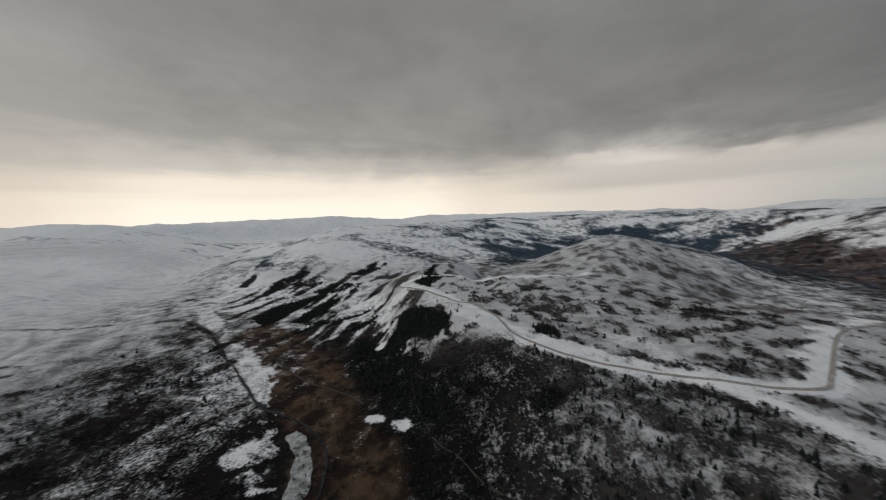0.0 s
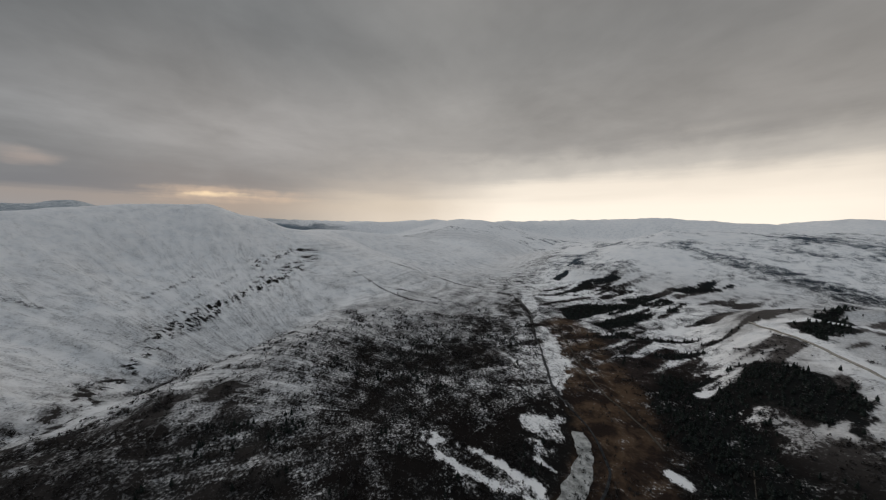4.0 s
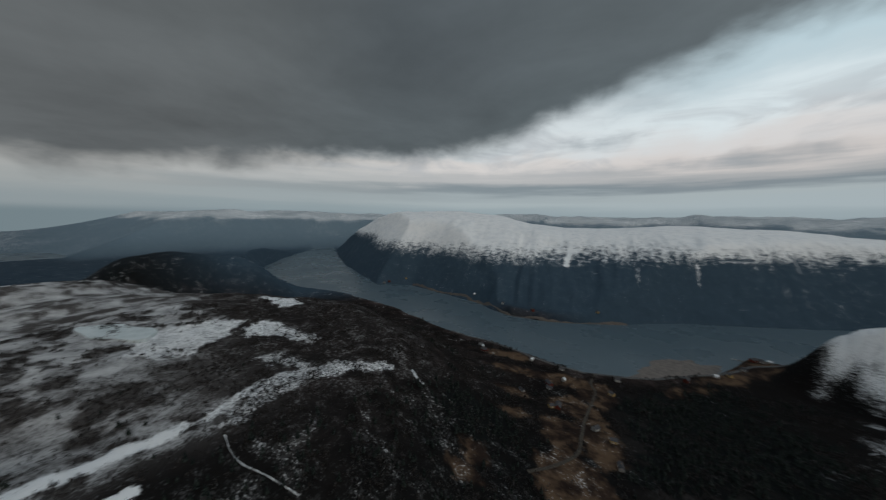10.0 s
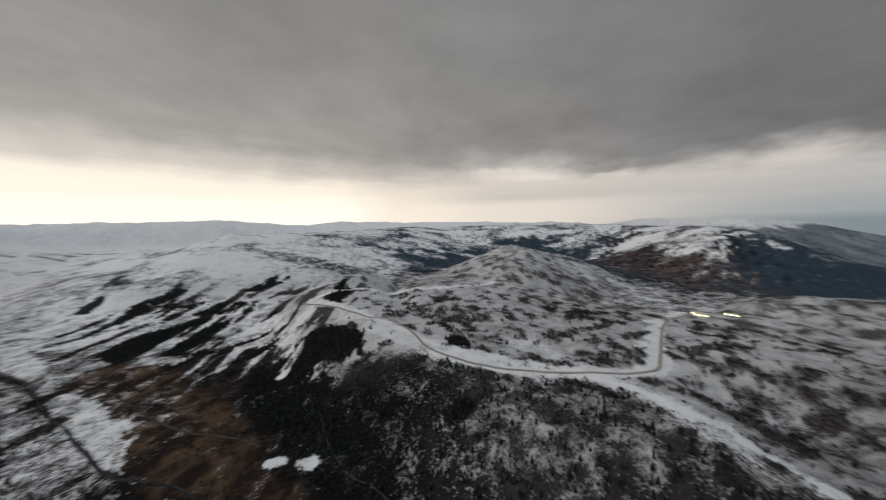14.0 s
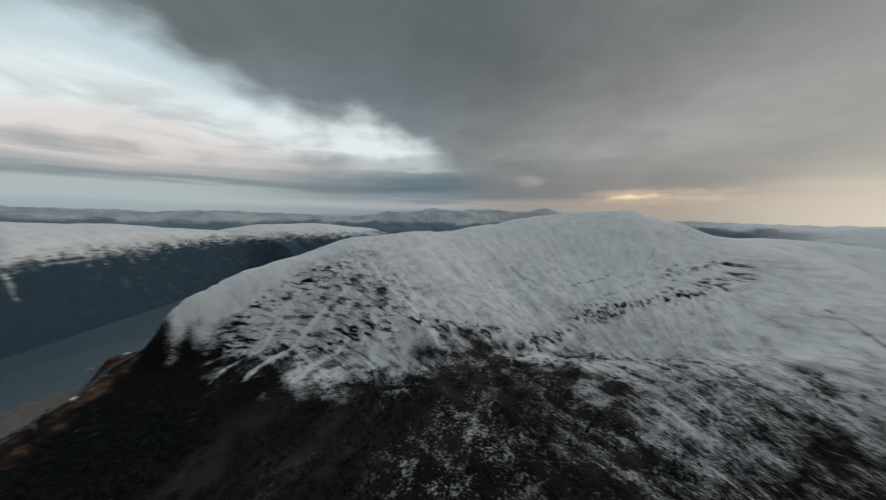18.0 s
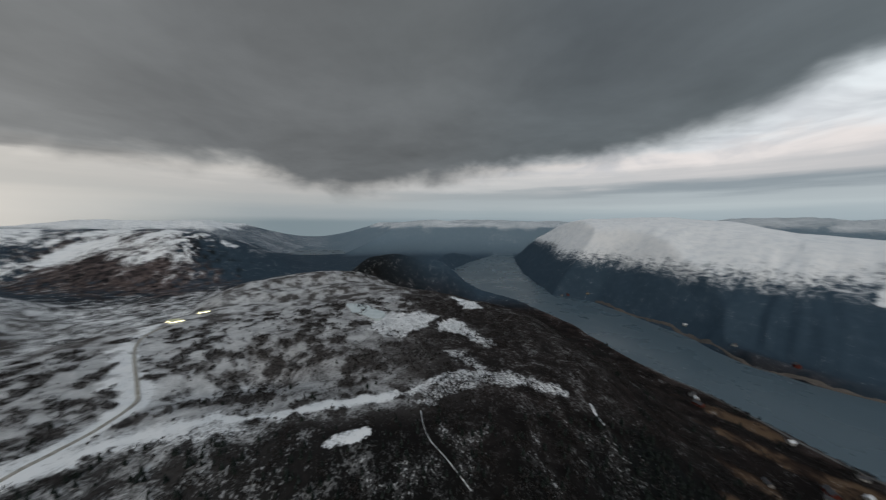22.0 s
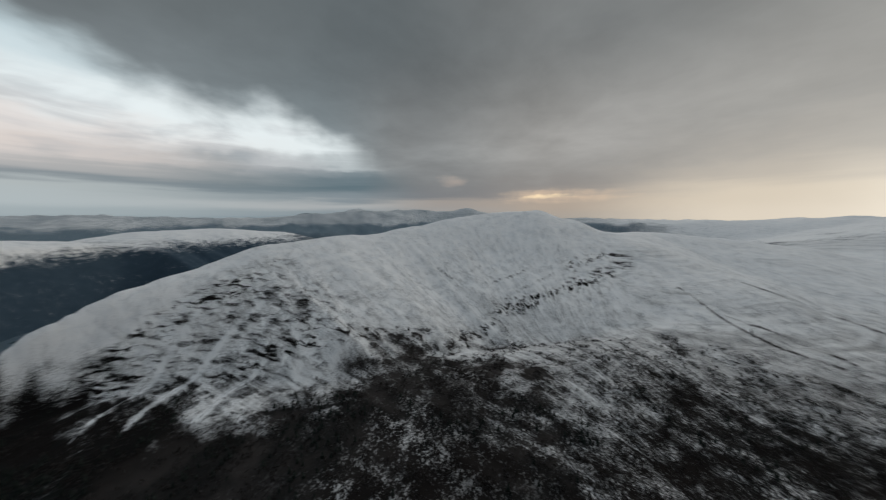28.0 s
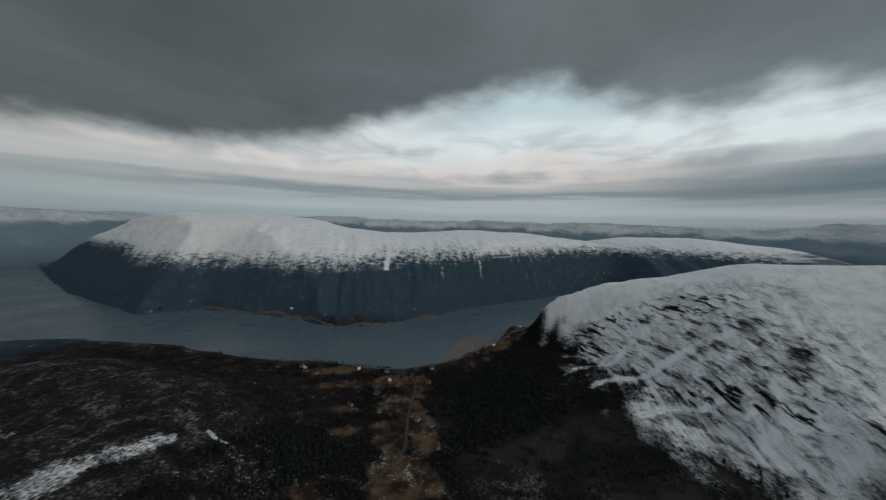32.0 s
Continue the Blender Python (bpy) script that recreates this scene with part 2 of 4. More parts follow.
def along(x, y, line, soft=35.0):
    """Distance from a line of points, the value carried along it (blended at its bends), and the running length there."""
    legs, gone = [], 0.0
    for (x0, y0, z0), (x1, y1, z1) in zip(line[:-1], line[1:]):
        dx, dy = x1 - x0, y1 - y0
        n = math.hypot(dx, dy)
        q = np.clip(((x - x0) * dx + (y - y0) * dy) / (n * n), 0, 1)
        legs.append((np.hypot(x - x0 - q * dx, y - y0 - q * dy), z0 + (z1 - z0) * q, gone + q * n))
        gone += n
    best = np.minimum.reduce([leg[0] for leg in legs])
    weight, val, run = 0.0, 0.0, 0.0
    for d, z, g in legs:
        w = np.exp(-(d - best) / soft)
        weight, val, run = weight + w, val + w * z, run + w * g
    return best, val / weight, run / weight


def line_gap(x, y, line):
    """Least distance from a line of points."""
    best = np.full(np.shape(x), 1e9)
    for (x0, y0), (x1, y1) in zip(line[:-1], line[1:]):
        dx, dy = x1 - x0, y1 - y0
        q = np.clip(((x - x0) * dx + (y - y0) * dy) / max(dx * dx + dy * dy, 1e-9), 0, 1)
        best = np.minimum(best, (x - x0 - q * dx) ** 2 + (y - y0 - q * dy) ** 2)
    return np.sqrt(best)


def blend_max(a, b, k=14.0):
    h = np.clip(0.5 + 0.5 * (a - b) / k, 0, 1)
    return b + (a - b) * h + k * h * (1 - h)


def blend_min(a, b, k=14.0):
    return -blend_max(-a, -b, k)


def ridge(x, y, line, foot, width, power):
    d, top, _ = along(x, y, line)
    foot = foot - 60 * smooth(width, 1.7 * width, d)
    return foot + (top - foot) * np.exp(-((d / width) ** power))


VALLEY = [(230, -660, -2), (101, -407, 38), (-85, 0, 58), (-214, 283, 68), (-566, 700, 70), (-1125, 1207, 74), (-2100, 2300, 110)]
SHORE = [
    (-760, -1720), (-500, -1420), (-271, -1087), (-176, -1050), (-110, -1049), (-54, -1024), (-24, -935),
    (15, -848), (93, -756), (204, -668), (311, -666), (447, -663), (611, -633),
    (863, -650), (1163, -625), (1420, -520), (1735, -478), (2168, -520), (2640, -830), (3190, -1290),
    (3090, -1480), (2480, -1220), (1960, -1020), (1308, -850), (1149, -964), (754, -965),
    (551, -917), (410, -966), (218, -1122), (89, -1280), (-60, -1400), (-200, -1520),
    (-360, -1640), (-720, -1850),
]
MOUNTAIN = [
    (-178, -947, 105), (-198, -947, 158), (-232, -944, 188), (-339, -930, 218), (-463, -909, 243), (-650, -863, 286),
    (-813, -785, 299), (-946, -739, 302), (-1137, -630, 334), (-1324, -456, 376), (-1413, -326, 397), (-1474, -129, 400),
]
MOUNTAIN_NORTH = [
    (-1474, -129, 400), (-1500, 26, 362), (-1489, 183, 302), (-1858, 395, 290), (-1854, 749, 262), (-1942, 1033, 225),
]
MASSIF = [
    (2055, -1139, 300), (1887, -1225, 350), (1671, -1353, 392), (1312, -1509, 397), (1090, -1617, 371), (885, -1737, 316),
    (619, -1796, 300), (136, -1945, 328), (-183, -2092, 318), (-470, -2200, 285), (-720, -2340, 255), (-1000, -2440, 305), (-1400, -2330, 308), (-1650, -2250, 270),
]


def in_fjord(x, y):
    """Distance from the shoreline, negative on the water."""
    inside = np.zeros(np.shape(x), dtype=bool)
    for (x0, y0), (x1, y1) in zip(SHORE, SHORE[1:] + SHORE[:1]):
        if y0 != y1:
            inside ^= ((y0 > y) != (y1 > y)) & (x < (x1 - x0) * (y - y0) / (y1 - y0) + x0)
    d = line_gap(x, y, SHORE + SHORE[:1])
    return np.where(inside, -d, d)


def height(x, y):
    wx = x + 22 * fbm(x, y, 260, 3, 40)
    wy = y + 22 * fbm(x, y, 260, 3, 50)
    r = np.hypot(x, y)
    # valley and general lie
    d, floor, _ = along(wx, wy, VALLEY)
    z = floor + np.minimum(np.minimum(0.00022 * np.maximum(d - 50, 0) ** 2, 0.10 * d), 45)
    z = np.maximum(z - 130 * smooth(350, 900, d) * smooth(500, 0, y), 10)
    # plateau on the east side of the valley
    core = [(340, -90, 138), (340, 60, 140), (330, 260, 134), (170, 430, 140), (60, 640, 150), (-33, 949, 165)]
    d, top, _ = along(wx, wy, core)
    east = smooth(-30, 40, (wx + 85) * 0.91 + wy * 0.41)
    z = blend_max(z, top * np.exp(-(np.maximum(d - 25, 0) / 220) ** 2.0) * east, 20)
    inner = [(500, -150, 138), (740, 30, 150), (760, 330, 136), (480, 520, 140), (330, 800, 160)]
    d, top, _ = along(wx, wy, inner)
    z = blend_max(z, top * np.exp(-(np.maximum(d - 130, 0) / 210) ** 2.4), 16)
    z = blend_max(z, ridge(wx, wy, [(640, -290, 146), (880, -170, 142), (1000, 100, 158), (980, 420, 150)], 0, 190, 2.4), 12)
    z = blend_max(z, ridge(wx, wy, [(1425, -235, 180), (1405, -75, 216), (1390, 10, 206)], 0, 185, 2.2), 12)
    z = blend_max(z, ridge(wx, wy, [(1150, 120, 172), (1190, 240, 176), (1100, 400, 156)], 0, 260, 2.2), 14)
    z = blend_max(z, ridge(wx, wy, [(560, 1000, 214), (690, 1130, 246), (900, 1150, 200)], 60, 330, 1.8), 14)
    z = blend_max(z, ridge(wx, wy, [(-33, 949, 176), (60, 1060, 178)], 60, 110, 1.8), 10)
    # hills beyond
    z = blend_max(z, ridge(wx, wy, [(-800, 1830, 235), (-590, 1810, 296), (-40, 2100, 300), (560, 2430, 322)], 70, 520, 1.8), 20)
    z = blend_max(z, ridge(wx, wy, [(1930, 1080, 312), (2100, 1434, 322), (1800, 2100, 325), (900, 2500, 332)], 70, 480, 2.0), 20)
    # the mountain across the valley, with ribs and gullies down its flank
    d, top, run = along(wx, wy, MOUNTAIN, 60.0)
    rib = fbm(run, d * 0.16, 85, 3, 70) * 15 * smooth(40, 300, d) * smooth(900, 500, d)
    tail = smooth(0, 420, run)
    foot = (52 - 60 * smooth(450, 800, d)) * tail
    z = blend_max(z, foot + (top - foot) * np.exp(-((d / (62 + 368 * tail)) ** 1.6)) + rib * tail, 12)
    z = blend_max(z, ridge(wx, wy, MOUNTAIN_NORTH, 60, 480, 1.5), 16)
    # the massif across the fjord
    d, top, run = along(wx, wy, MASSIF, 110.0)
    rib = fbm(run, d * 0.2, 120, 4, 80, 0.6) * 28 * smooth(120, 450, d)
    z = blend_max(z, top * (1 - (np.minimum(d, 1500) / 820) ** 2.0) + rib, 16)
    # far ranges all round
    far = smooth(3300, 4300, r) * (335 + 75 * fbm(x, y, 800, 5, 7, 0.6) + 55 * smooth(-0.5, -0.9, y / np.maximum(r, 1)) + 40 * smooth(0.6, 0.95, x / np.maximum(r, 1)))
    z = blend_max(z, far, 20)
    z = blend_max(z, ridge(wx, wy, [(-1700, -2750, 205), (-1200, -2900, 215)], 0, 480, 2), 16)
    z = blend_max(z, ridge(wx, wy, [(-2700, 2300, 352), (-3300, 2500, 370)], 60, 900, 1.6), 16)
    z = blend_max(z, ridge(wx, wy, [(-2900, -3350, 440), (-3500, -2700, 520), (-4000, -2100, 480), (-4300, -1300, 500)], 60, 700, 1.6) + 70 * fbm(x, y, 420, 4, 91) * smooth(3000, 3600, r) * (y < -600) * (x < -1200), 16)
    # relief
    hold = smooth(30, 200, line_gap(x, y, [p[:2] for p in VALLEY]))
    z = z + (10 * fbm(x, y, 380, 3, 3) + 6 * fbm(x, y, 120, 3, 11)) * (0.25 + 0.75 * hold) + 1.6 * fbm(x, y, 34, 3, 21)
    # the fjord cuts down through all of it
    arm = 300 * (np.hypot(((x - 3760) * 0.98 + (y - 760) * 0.20) / 560, ((y - 760) * 0.98 - (x - 3760) * 0.20) / 330) - 1)
    s = in_fjord(x + 10 * fbm(x, y, 90, 3, 61), y + 10 * fbm(x, y, 90, 3, 62))
    z = blend_min(z, np.maximum(np.minimum(s * 1.3, arm * 0.5), -14), 5)
    return z


ROUND, RINGS, R0, R1 = 1400, 640, 6.0, 4980.0
ang = np.linspace(0, 2 * math.pi, ROUND, endpoint=False)
rad = R0 * (R1 / R0) ** np.linspace(0, 1, RINGS)
GX = (rad[:, None] * np.cos(ang)[None]).ravel()
GY = (rad[:, None] * np.sin(ang)[None]).ravel()
GX, GY = np.append(GX, 0.0), np.append(GY, 0.0)
GZ = height(GX, GY)


def ground_mesh():
    i, j = np.meshgrid(np.arange(RINGS - 1), np.arange(ROUND), indexing="ij")
    a, b = i * ROUND + j, i * ROUND + (j + 1) % ROUND
    quads = np.stack([a, a + ROUND, b + ROUND, b], -1).reshape(-1, 4)
    k = np.arange(ROUND)
    fan = np.stack([np.full(ROUND, RINGS * ROUND), k, (k + 1) % ROUND], -1)
    me = bpy.data.meshes.new("ground")
    me.vertices.add(len(GX))
    me.vertices.foreach_set("co", np.stack([GX, GY, GZ], -1).astype(np.float32).ravel())
    loops = np.concatenate([quads.ravel(), fan.ravel()]).astype(np.int32)
    me.loops.add(len(loops))
    me.loops.foreach_set("vertex_index", loops)
    starts = np.concatenate([np.arange(len(quads)) * 4, len(quads) * 4 + np.arange(ROUND) * 3]).astype(np.int32)
    me.polygons.add(len(starts))
    me.polygons.foreach_set("loop_start", starts)
    me.polygons.foreach_set("use_smooth", np.ones(len(starts), dtype=bool))
    me.update(calc_edges=True)
    me.validate()
    return me


def material(name, rough=0.9):
    m = bpy.data.materials.new(name)
    m.use_nodes = True
    n = Net(m.node_tree)
    b = m.node_tree.nodes["Principled BSDF"]
    b.inputs["Roughness"].default_value = rough
    b.inputs["Specular IOR Level"].default_value = 0.05
    return m, n, b

# ---- what covers the land ----
ROAD = [(-133, 859), (-46, 740), (20, 650), (76, 610), (104, 515), (113, 462), (142, 412), (190, 378), (250, 350), (315, 320), (375, 303), (425, 306),
        (458, 325), (532, 378), (605, 427), (672, 458), (735, 458)]
BOG = [(-120, 850), (-30, 735), (60, 600), (110, 500), (150, 430), (221, 395), (290, 345), (336, 265), (362, 190), (357, 113), (368, 36), (368, -33), (389, -96), (398, -150),
       (364, -201), (343, -240)]
RIVER = [(-1125, 1207), (-960, 1050), (-766, 877), (-592, 743), (-502, 655), (-417, 567), (-344, 477), (-276, 399), (-230, 360), (-196, 320), (-173, 274),
         (-156, 224), (-120, 130), (-85, 20), (-30, -120), (50, -300), (110, -430), (170, -560), (215, -670)]


def off(x, y, line):
    """Distance from a line in plan, up to some hundred metres off."""
    px, py = [p[0] for p in line], [p[1] for p in line]
    near = (x > min(px) - 90) & (x < max(px) + 90) & (y > min(py) - 90) & (y < max(py) + 90)
    out = np.full(np.shape(x), 999.0)
    if near.any():
        out[near] = line_gap(x[near], y[near], line)
    return out


def blot(x, y, cx, cy, a, b, turn, seed=0):
    """About 1 inside a ragged oval, 0 outside."""
    out = np.zeros(np.shape(x))
    near = np.hypot(x - cx, y - cy) < 2.2 * max(a, b)
    if near.any():
        x, y = x[near], y[near]
        c, s = math.cos(radians(turn)), math.sin(radians(turn))
        u, v = (x - cx) * c + (y - cy) * s, -(x - cx) * s + (y - cy) * c
        out[near] = smooth(1.25, 0.8, np.hypot(u / a, v / b) + 0.5 * fbm(x, y, 26, 3, 300 + seed) + 0.35 * fbm(x, y, 9, 2, 350 + seed))
    return out


def plot(x, y, corners, edge=7.0, seed=0):
    """About 1 inside a ragged many-sided piece of land, 0 outside."""
    px, py = [c[0] for c in corners], [c[1] for c in corners]
    out = np.zeros(np.shape(x))
    near = (x > min(px) - 40) & (x < max(px) + 40) & (y > min(py) - 40) & (y < max(py) + 40)
    if not near.any():
        return out
    u, v = x[near], y[near]
    inside = np.zeros(len(u), dtype=bool)
    for (x0, y0), (x1, y1) in zip(corners, corners[1:] + corners[:1]):
        if y0 != y1:
            inside ^= ((y0 > v) != (y1 > v)) & (u < (x1 - x0) * (v - y0) / (y1 - y0) + x0)
    d = off(u, v, corners + corners[:1])
    d = np.where(inside, -d, d) + 1.6 * edge * fbm(u, v, 34, 3, 500 + seed) + 1.9 * edge * fbm(u, v, 9, 3, 540 + seed, 0.7)
    out[near] = smooth(edge, -edge, d)
    return out


WOODS = [(-150, 560, 50, 22, -40), (-95, 470, 60, 45, -50), (-30, 385, 60, 42, -55),
         (-250, 760, 60, 9, 40), (-330, 700, 50, 8, 40), (-200, 690, 50, 9, 45),
         (20, -640, 130, 60, 60), (-60, -560, 120, 70, 70), (20, -470, 80, 45, 80), (240, -330, 60, 45, 40),
         (122, 322, 16, 13, 0), (168, 462, 36, 17, 80), (1670, 740, 250, 100, 62)]
WOOD_PLOTS = [
    [(-532, 805), (-518, 909), (-446, 996), (-334, 966), (-333, 846), (-313, 720), (-379, 758), (-480, 750)],
    [(-184, 513), (-176, 582), (-138, 606), (-111, 663), (-65, 669), (15, 579), (12, 487), (-62, 543), (-80, 501), (-98, 475), (-114, 455), (-146, 472)],
    [(-471, 1038), (-465, 1121), (-303, 1054), (-287, 967), (-419, 1004)],
    [(-82, 808), (-49, 932), (-25, 1000), (-4, 838), (-39, 731)],
    [(-644, 880), (-656, 1138), (-575, 1225), (-540, 1200), (-615, 1130), (-620, 890)],
    [(-790, 1119), (-845, 1379), (-810, 1379), (-745, 1119)],
    [(-380, 1180), (-300, 1330), (-240, 1330), (-330, 1170)],
]
SNOW_PLOTS = [
    [(652, 18), (674, -27), (699, -96), (651, -128), (601, -95), (557, -45), (559, -1), (587, 22)],
    [(621, -116), (647, -164), (536, -199), (499, -205), (489, -183), (557, -153), (579, -114)],
    [(859, -208), (770, -260), (699, -257), (712, -208)],
    [(500, -95), (502, -125), (420, -166), (397, -150), (431, -129)],
    [(366, -45), (395, -118), (415, -172), (378, -216), (352, -242), (342, -230), (356, -191), (367, -139), (335, -62), (342, -39)],
    [(273, 489), (309, 442), (335, 339), (361, 254), (349, 150), (333, 143), (322, 263), (305, 345), (276, 403), (246, 444)],
    [(-397, 431), (-341, 443), (-337, 429), (-381, 420)],
    [(-265, 307), (-228, 350), (-197, 313), (-244, 292)],
    [(-230, 280), (-201, 286), (-204, 273)],
    [(-805, 913), (-745, 939), (-580, 762), (-561, 703), (-647, 757)],
    [(-489, 641), (-446, 641), (-299, 499), (-277, 431), (-231, 381), (-292, 419), (-367, 496)],
    [(-254, 315), (-241, 343), (-225, 357), (-205, 318)],
    [(-390, 446), (-352, 452), (-319, 434), (-350, 466)],
    [(-322, 354), (-246, 368), (-246, 377), (-322, 362)],
    [(-225, 283), (-193, 289), (-190, 298), (-224, 291)],
    [(-340, 338), (-296, 376), (-288, 386), (-334, 347)],
    [(-160, 622), (-135, 640), (-138, 650), (-164, 632)],
    [(-45, 692), (40, 542), (106, 430), (168, 378), (221, 365), (269, 336), (262, 360), (210, 400), (140, 470), (70, 590), (-20, 712)],
]
SNOWFIELDS = [(-56, 355, 13, 10, 0), (-94, 368, 11, 6, 0), (-126, 565, 13, 9, 40), (303, 42, 24, 10, -80), (-190, 268, 14, 5, 10),
              (-640, 900, 60, 20, 50), (-250, 850, 60, 22, 50), (-120, 780, 50, 22, 60),
              (796, -217, 30, 9, 20)]
MEADOWS = [(215, -590, 40, 16, 20), (300, -560, 40, 12, 25), (380, -600, 44, 12, 20), (30, -735, 40, 12, 50), (-20, -850, 46, 18, 50), (-70, -960, 40, 26, 80), (260, -470, 24, 12, 35)]
MEADOW_PLOTS = [
    [(150, -640), (190, -600), (172, -556), (128, -540), (118, -580)],
    [(186, -548), (140, -534), (122, -512), (150, -478), (196, -474), (214, -505)],
    [(128, -520), (92, -470), (66, -408), (84, -382), (112, -416), (142, -440), (152, -470)],
    [(192, -440), (150, -452), (128, -426), (108, -392), (134, -376), (176, -396)],
    [(160, -352), (126, -384), (84, -372), (50, -332), (93, -294), (136, -292)],
    [(257, -344), (228, -428), (200, -417), (226, -360)],
    [(222, -268), (210, -293), (188, -279), (193, -250)],
    [(206, -230), (183, -246), (158, -248), (186, -217)],
]
CRAGS = [([(-340, -595), (-409, -525), (-461, -435), (-530, -361), (-593, -280)], 15, 0.6), ([(-851, -113), (-920, -31), (-1016, 53), (-1128, 167), (-1212, 218)], 24, 0.75),
         ([(-1106, 27), (-1200, 100), (-1232, 202)], 24, 0.6), ([(-247, -828), (-308, -825), (-403, -809), (-485, -745)], 26, 0.5), ([(-199, -818), (-240, -790), (-300, -760)], 20, 0.5),
         ([(-413, -223), (-499, -210), (-653, -209), (-816, -147)], 15, 0.55), ([(-499, -123), (-514, -70), (-530, -18)], 12, 0.5), ([(-231, -600), (-330, -625)], 22, 0.45)]
GULLIES = [([(-195, -686), (-270, -726), (-347, -758), (-396, -769)], 5, 0.34), ([(-191, -598), (-237, -632), (-323, -665), (-391, -670), (-472, -664)], 6.5, 0.36),
           ([(-250, -512), (-309, -546), (-355, -546), (-401, -539)], 5, 0.3), ([(-236, -154), (-288, -175), (-341, -192), (-407, -207), (-480, -205)], 6, 0.34), ([(-480, -205), (-640, -190), (-723, -167), (-1008, -82)], 12, 0.18),
           ([(531, -1537), (530, -1440), (500, -1325), (478, -1240)], 11, 0.8), ([(223, -1266), (240, -1330)], 6, 0.4), ([(60, -1420), (70, -1470)], 7, 0.5)]
LINES = [([(-287, -439), (-309, -374), (-345, -306), (-386, -253)], 3.5), ([(-925, -207), (-970, -157), (-1026, -115)], 4), ([(-866, -149), (-951, -89), (-1041, -22)], 4),
         ([(-1056, 325), (-911, 382), (-810, 433), (-726, 550)], 4.5), ([(-1199, 525), (-1136, 671), (-1017, 736), (-876, 781), (-726, 802), (-533, 672)], 5),
         ([(-938, 392), (-894, 462), (-798, 529)], 4), ([(-908, -396), (-883, -323)], 4), ([(-693, 788), (-564, 698), (-457, 582), (-395, 526), (-324, 454), (-278, 408)], 4)]


def bushes(x, y):
    """About 1 in the thickets of birch on the open moor."""
    return smooth(-0.22, 0.50, fbm(x, y, 25, 3, 201) + 0.35 * fbm(x, y, 9, 2, 205) + 0.16 * fbm(x, y, 110, 2, 207))


def cover(x, y, z):
    """Shares of snow, wood, brown grass, heath and painted blue haze, ridge coordinates, and the strength of crags and
    clumps.
    """
    r = np.hypot(x, y)
    n_big, n_mid, n_fine = fbm(x, y, 160, 4, 101), fbm(x, y, 46, 4, 111), fbm(x, y, 13, 3, 121)
    sea = in_fjord(x, y)
    south = smooth(120, -180, y)
    clump = np.full(np.shape(x), 1.6)
    # general snow line, higher towards the fjord
    line = 62 + 72 * south + 60 * smooth(420, 120, sea) * smooth(2100, 1200, r)
    snow = 0.47 * smooth(-45, 55, z - line + 34 * n_big + 12 * n_mid) + 0.12 * n_big + 0.16 * n_mid
    snow = snow + (0.02 * smooth(120, 300, y) - 0.36 * smooth(-10, -150, y)) * smooth(260, 340, r) * smooth(1300, 1000, r) * (x > 0)
    # birch woods on the near slope, and the dark lower part of it
    slope = smooth(-60, 10, (x + 85) * 0.91 + y * 0.41) * smooth(500, 380, r + 30 * n_big) * smooth(30, -30, (x - 330) + 20 * n_big)
    snow = snow + (-0.24 + 0.12 * n_big + 0.66 * smooth(140, 360, y + 0.5 * x) * smooth(5, 125, x - 0.1 * y + 35 * n_big + 30 * n_mid) - snow) * slope
    # the mountain: whiter with height, streaked down the slope
    d, top, run = along(x, y, MOUNTAIN + MOUNTAIN_NORTH[1:])
    west = -(x + 85) * 0.91 - y * 0.41
    on_m = smooth(10, 90, west) * smooth(1150, 950, d)
    ribs = fbm(run, d * 0.10, 42, 4, 131)
    reach = d / (1.0 + 0.45 * smooth(-450, 150, y) + 0.14 * smooth(150, 450, y)) - 70 * ribs - 80 * n_big - 40 * n_mid + 60 * smooth(-20, 220, y)
    m_snow = np.interp(reach, [100, 260, 380, 500, 620, 720, 840], [1.12, 1.00, 0.89, 0.75, 0.52, 0.23, 0.00]) + 0.08 * n_mid
    m_snow = m_snow - 0.40 * smooth(-0.15, 0.25, fbm(x + 0.4 * y, y, 36, 3, 161) + 0.4 * n_big) * smooth(480, 640, reach) * smooth(60, -60, y)
    m_snow = m_snow - 1.0 * smooth(-120, 70, x + 176 + 0.08 * (y + 400) + 90 * n_big + 90 * n_mid) * smooth(150, 90, z) * smooth(-250, -420, y)
    m_snow = m_snow - 0.26 * smooth(720, 380, run) * smooth(25, 110, d) * smooth(480, 300, d) + 0.10 * blot(x, y, -340, -390, 120, 85, 60, 6) - 0.32 * smooth(440, 260, r + 50 * n_big) * smooth(-0.5, 0.2, n_mid)
    m_snow = m_snow - 0.12 * smooth(560, 400, r + 60 * n_big + 50 * n_mid) * smooth(120, -60, y) - 0.34 * smooth(600, 420, r + 70 * n_big + 60 * n_mid) * smooth(-40, -220, y)
    m_snow = m_snow - 0.07 * blot(x, y, -680, 420, 400, 170, -35, 90)
    snow = snow + (m_snow - snow) * on_m
    clump = clump - 0.9 * on_m * smooth(380, 200, reach) + 0.9 * on_m * smooth(560, 700, reach)
    thin = on_m * smooth(400, 560, reach + 40 * n_big) * smooth(-700, -450, y)
    clump = clump - 0.3 * thin * smooth(700, 560, reach)
    # the massif: white crown above dark slopes
    d2, _, run2 = along(x, y, MASSIF)
    on_a = smooth(900, 780, d2)
    ribs2 = fbm(run2, d2 * 0.18, 55, 4, 141)
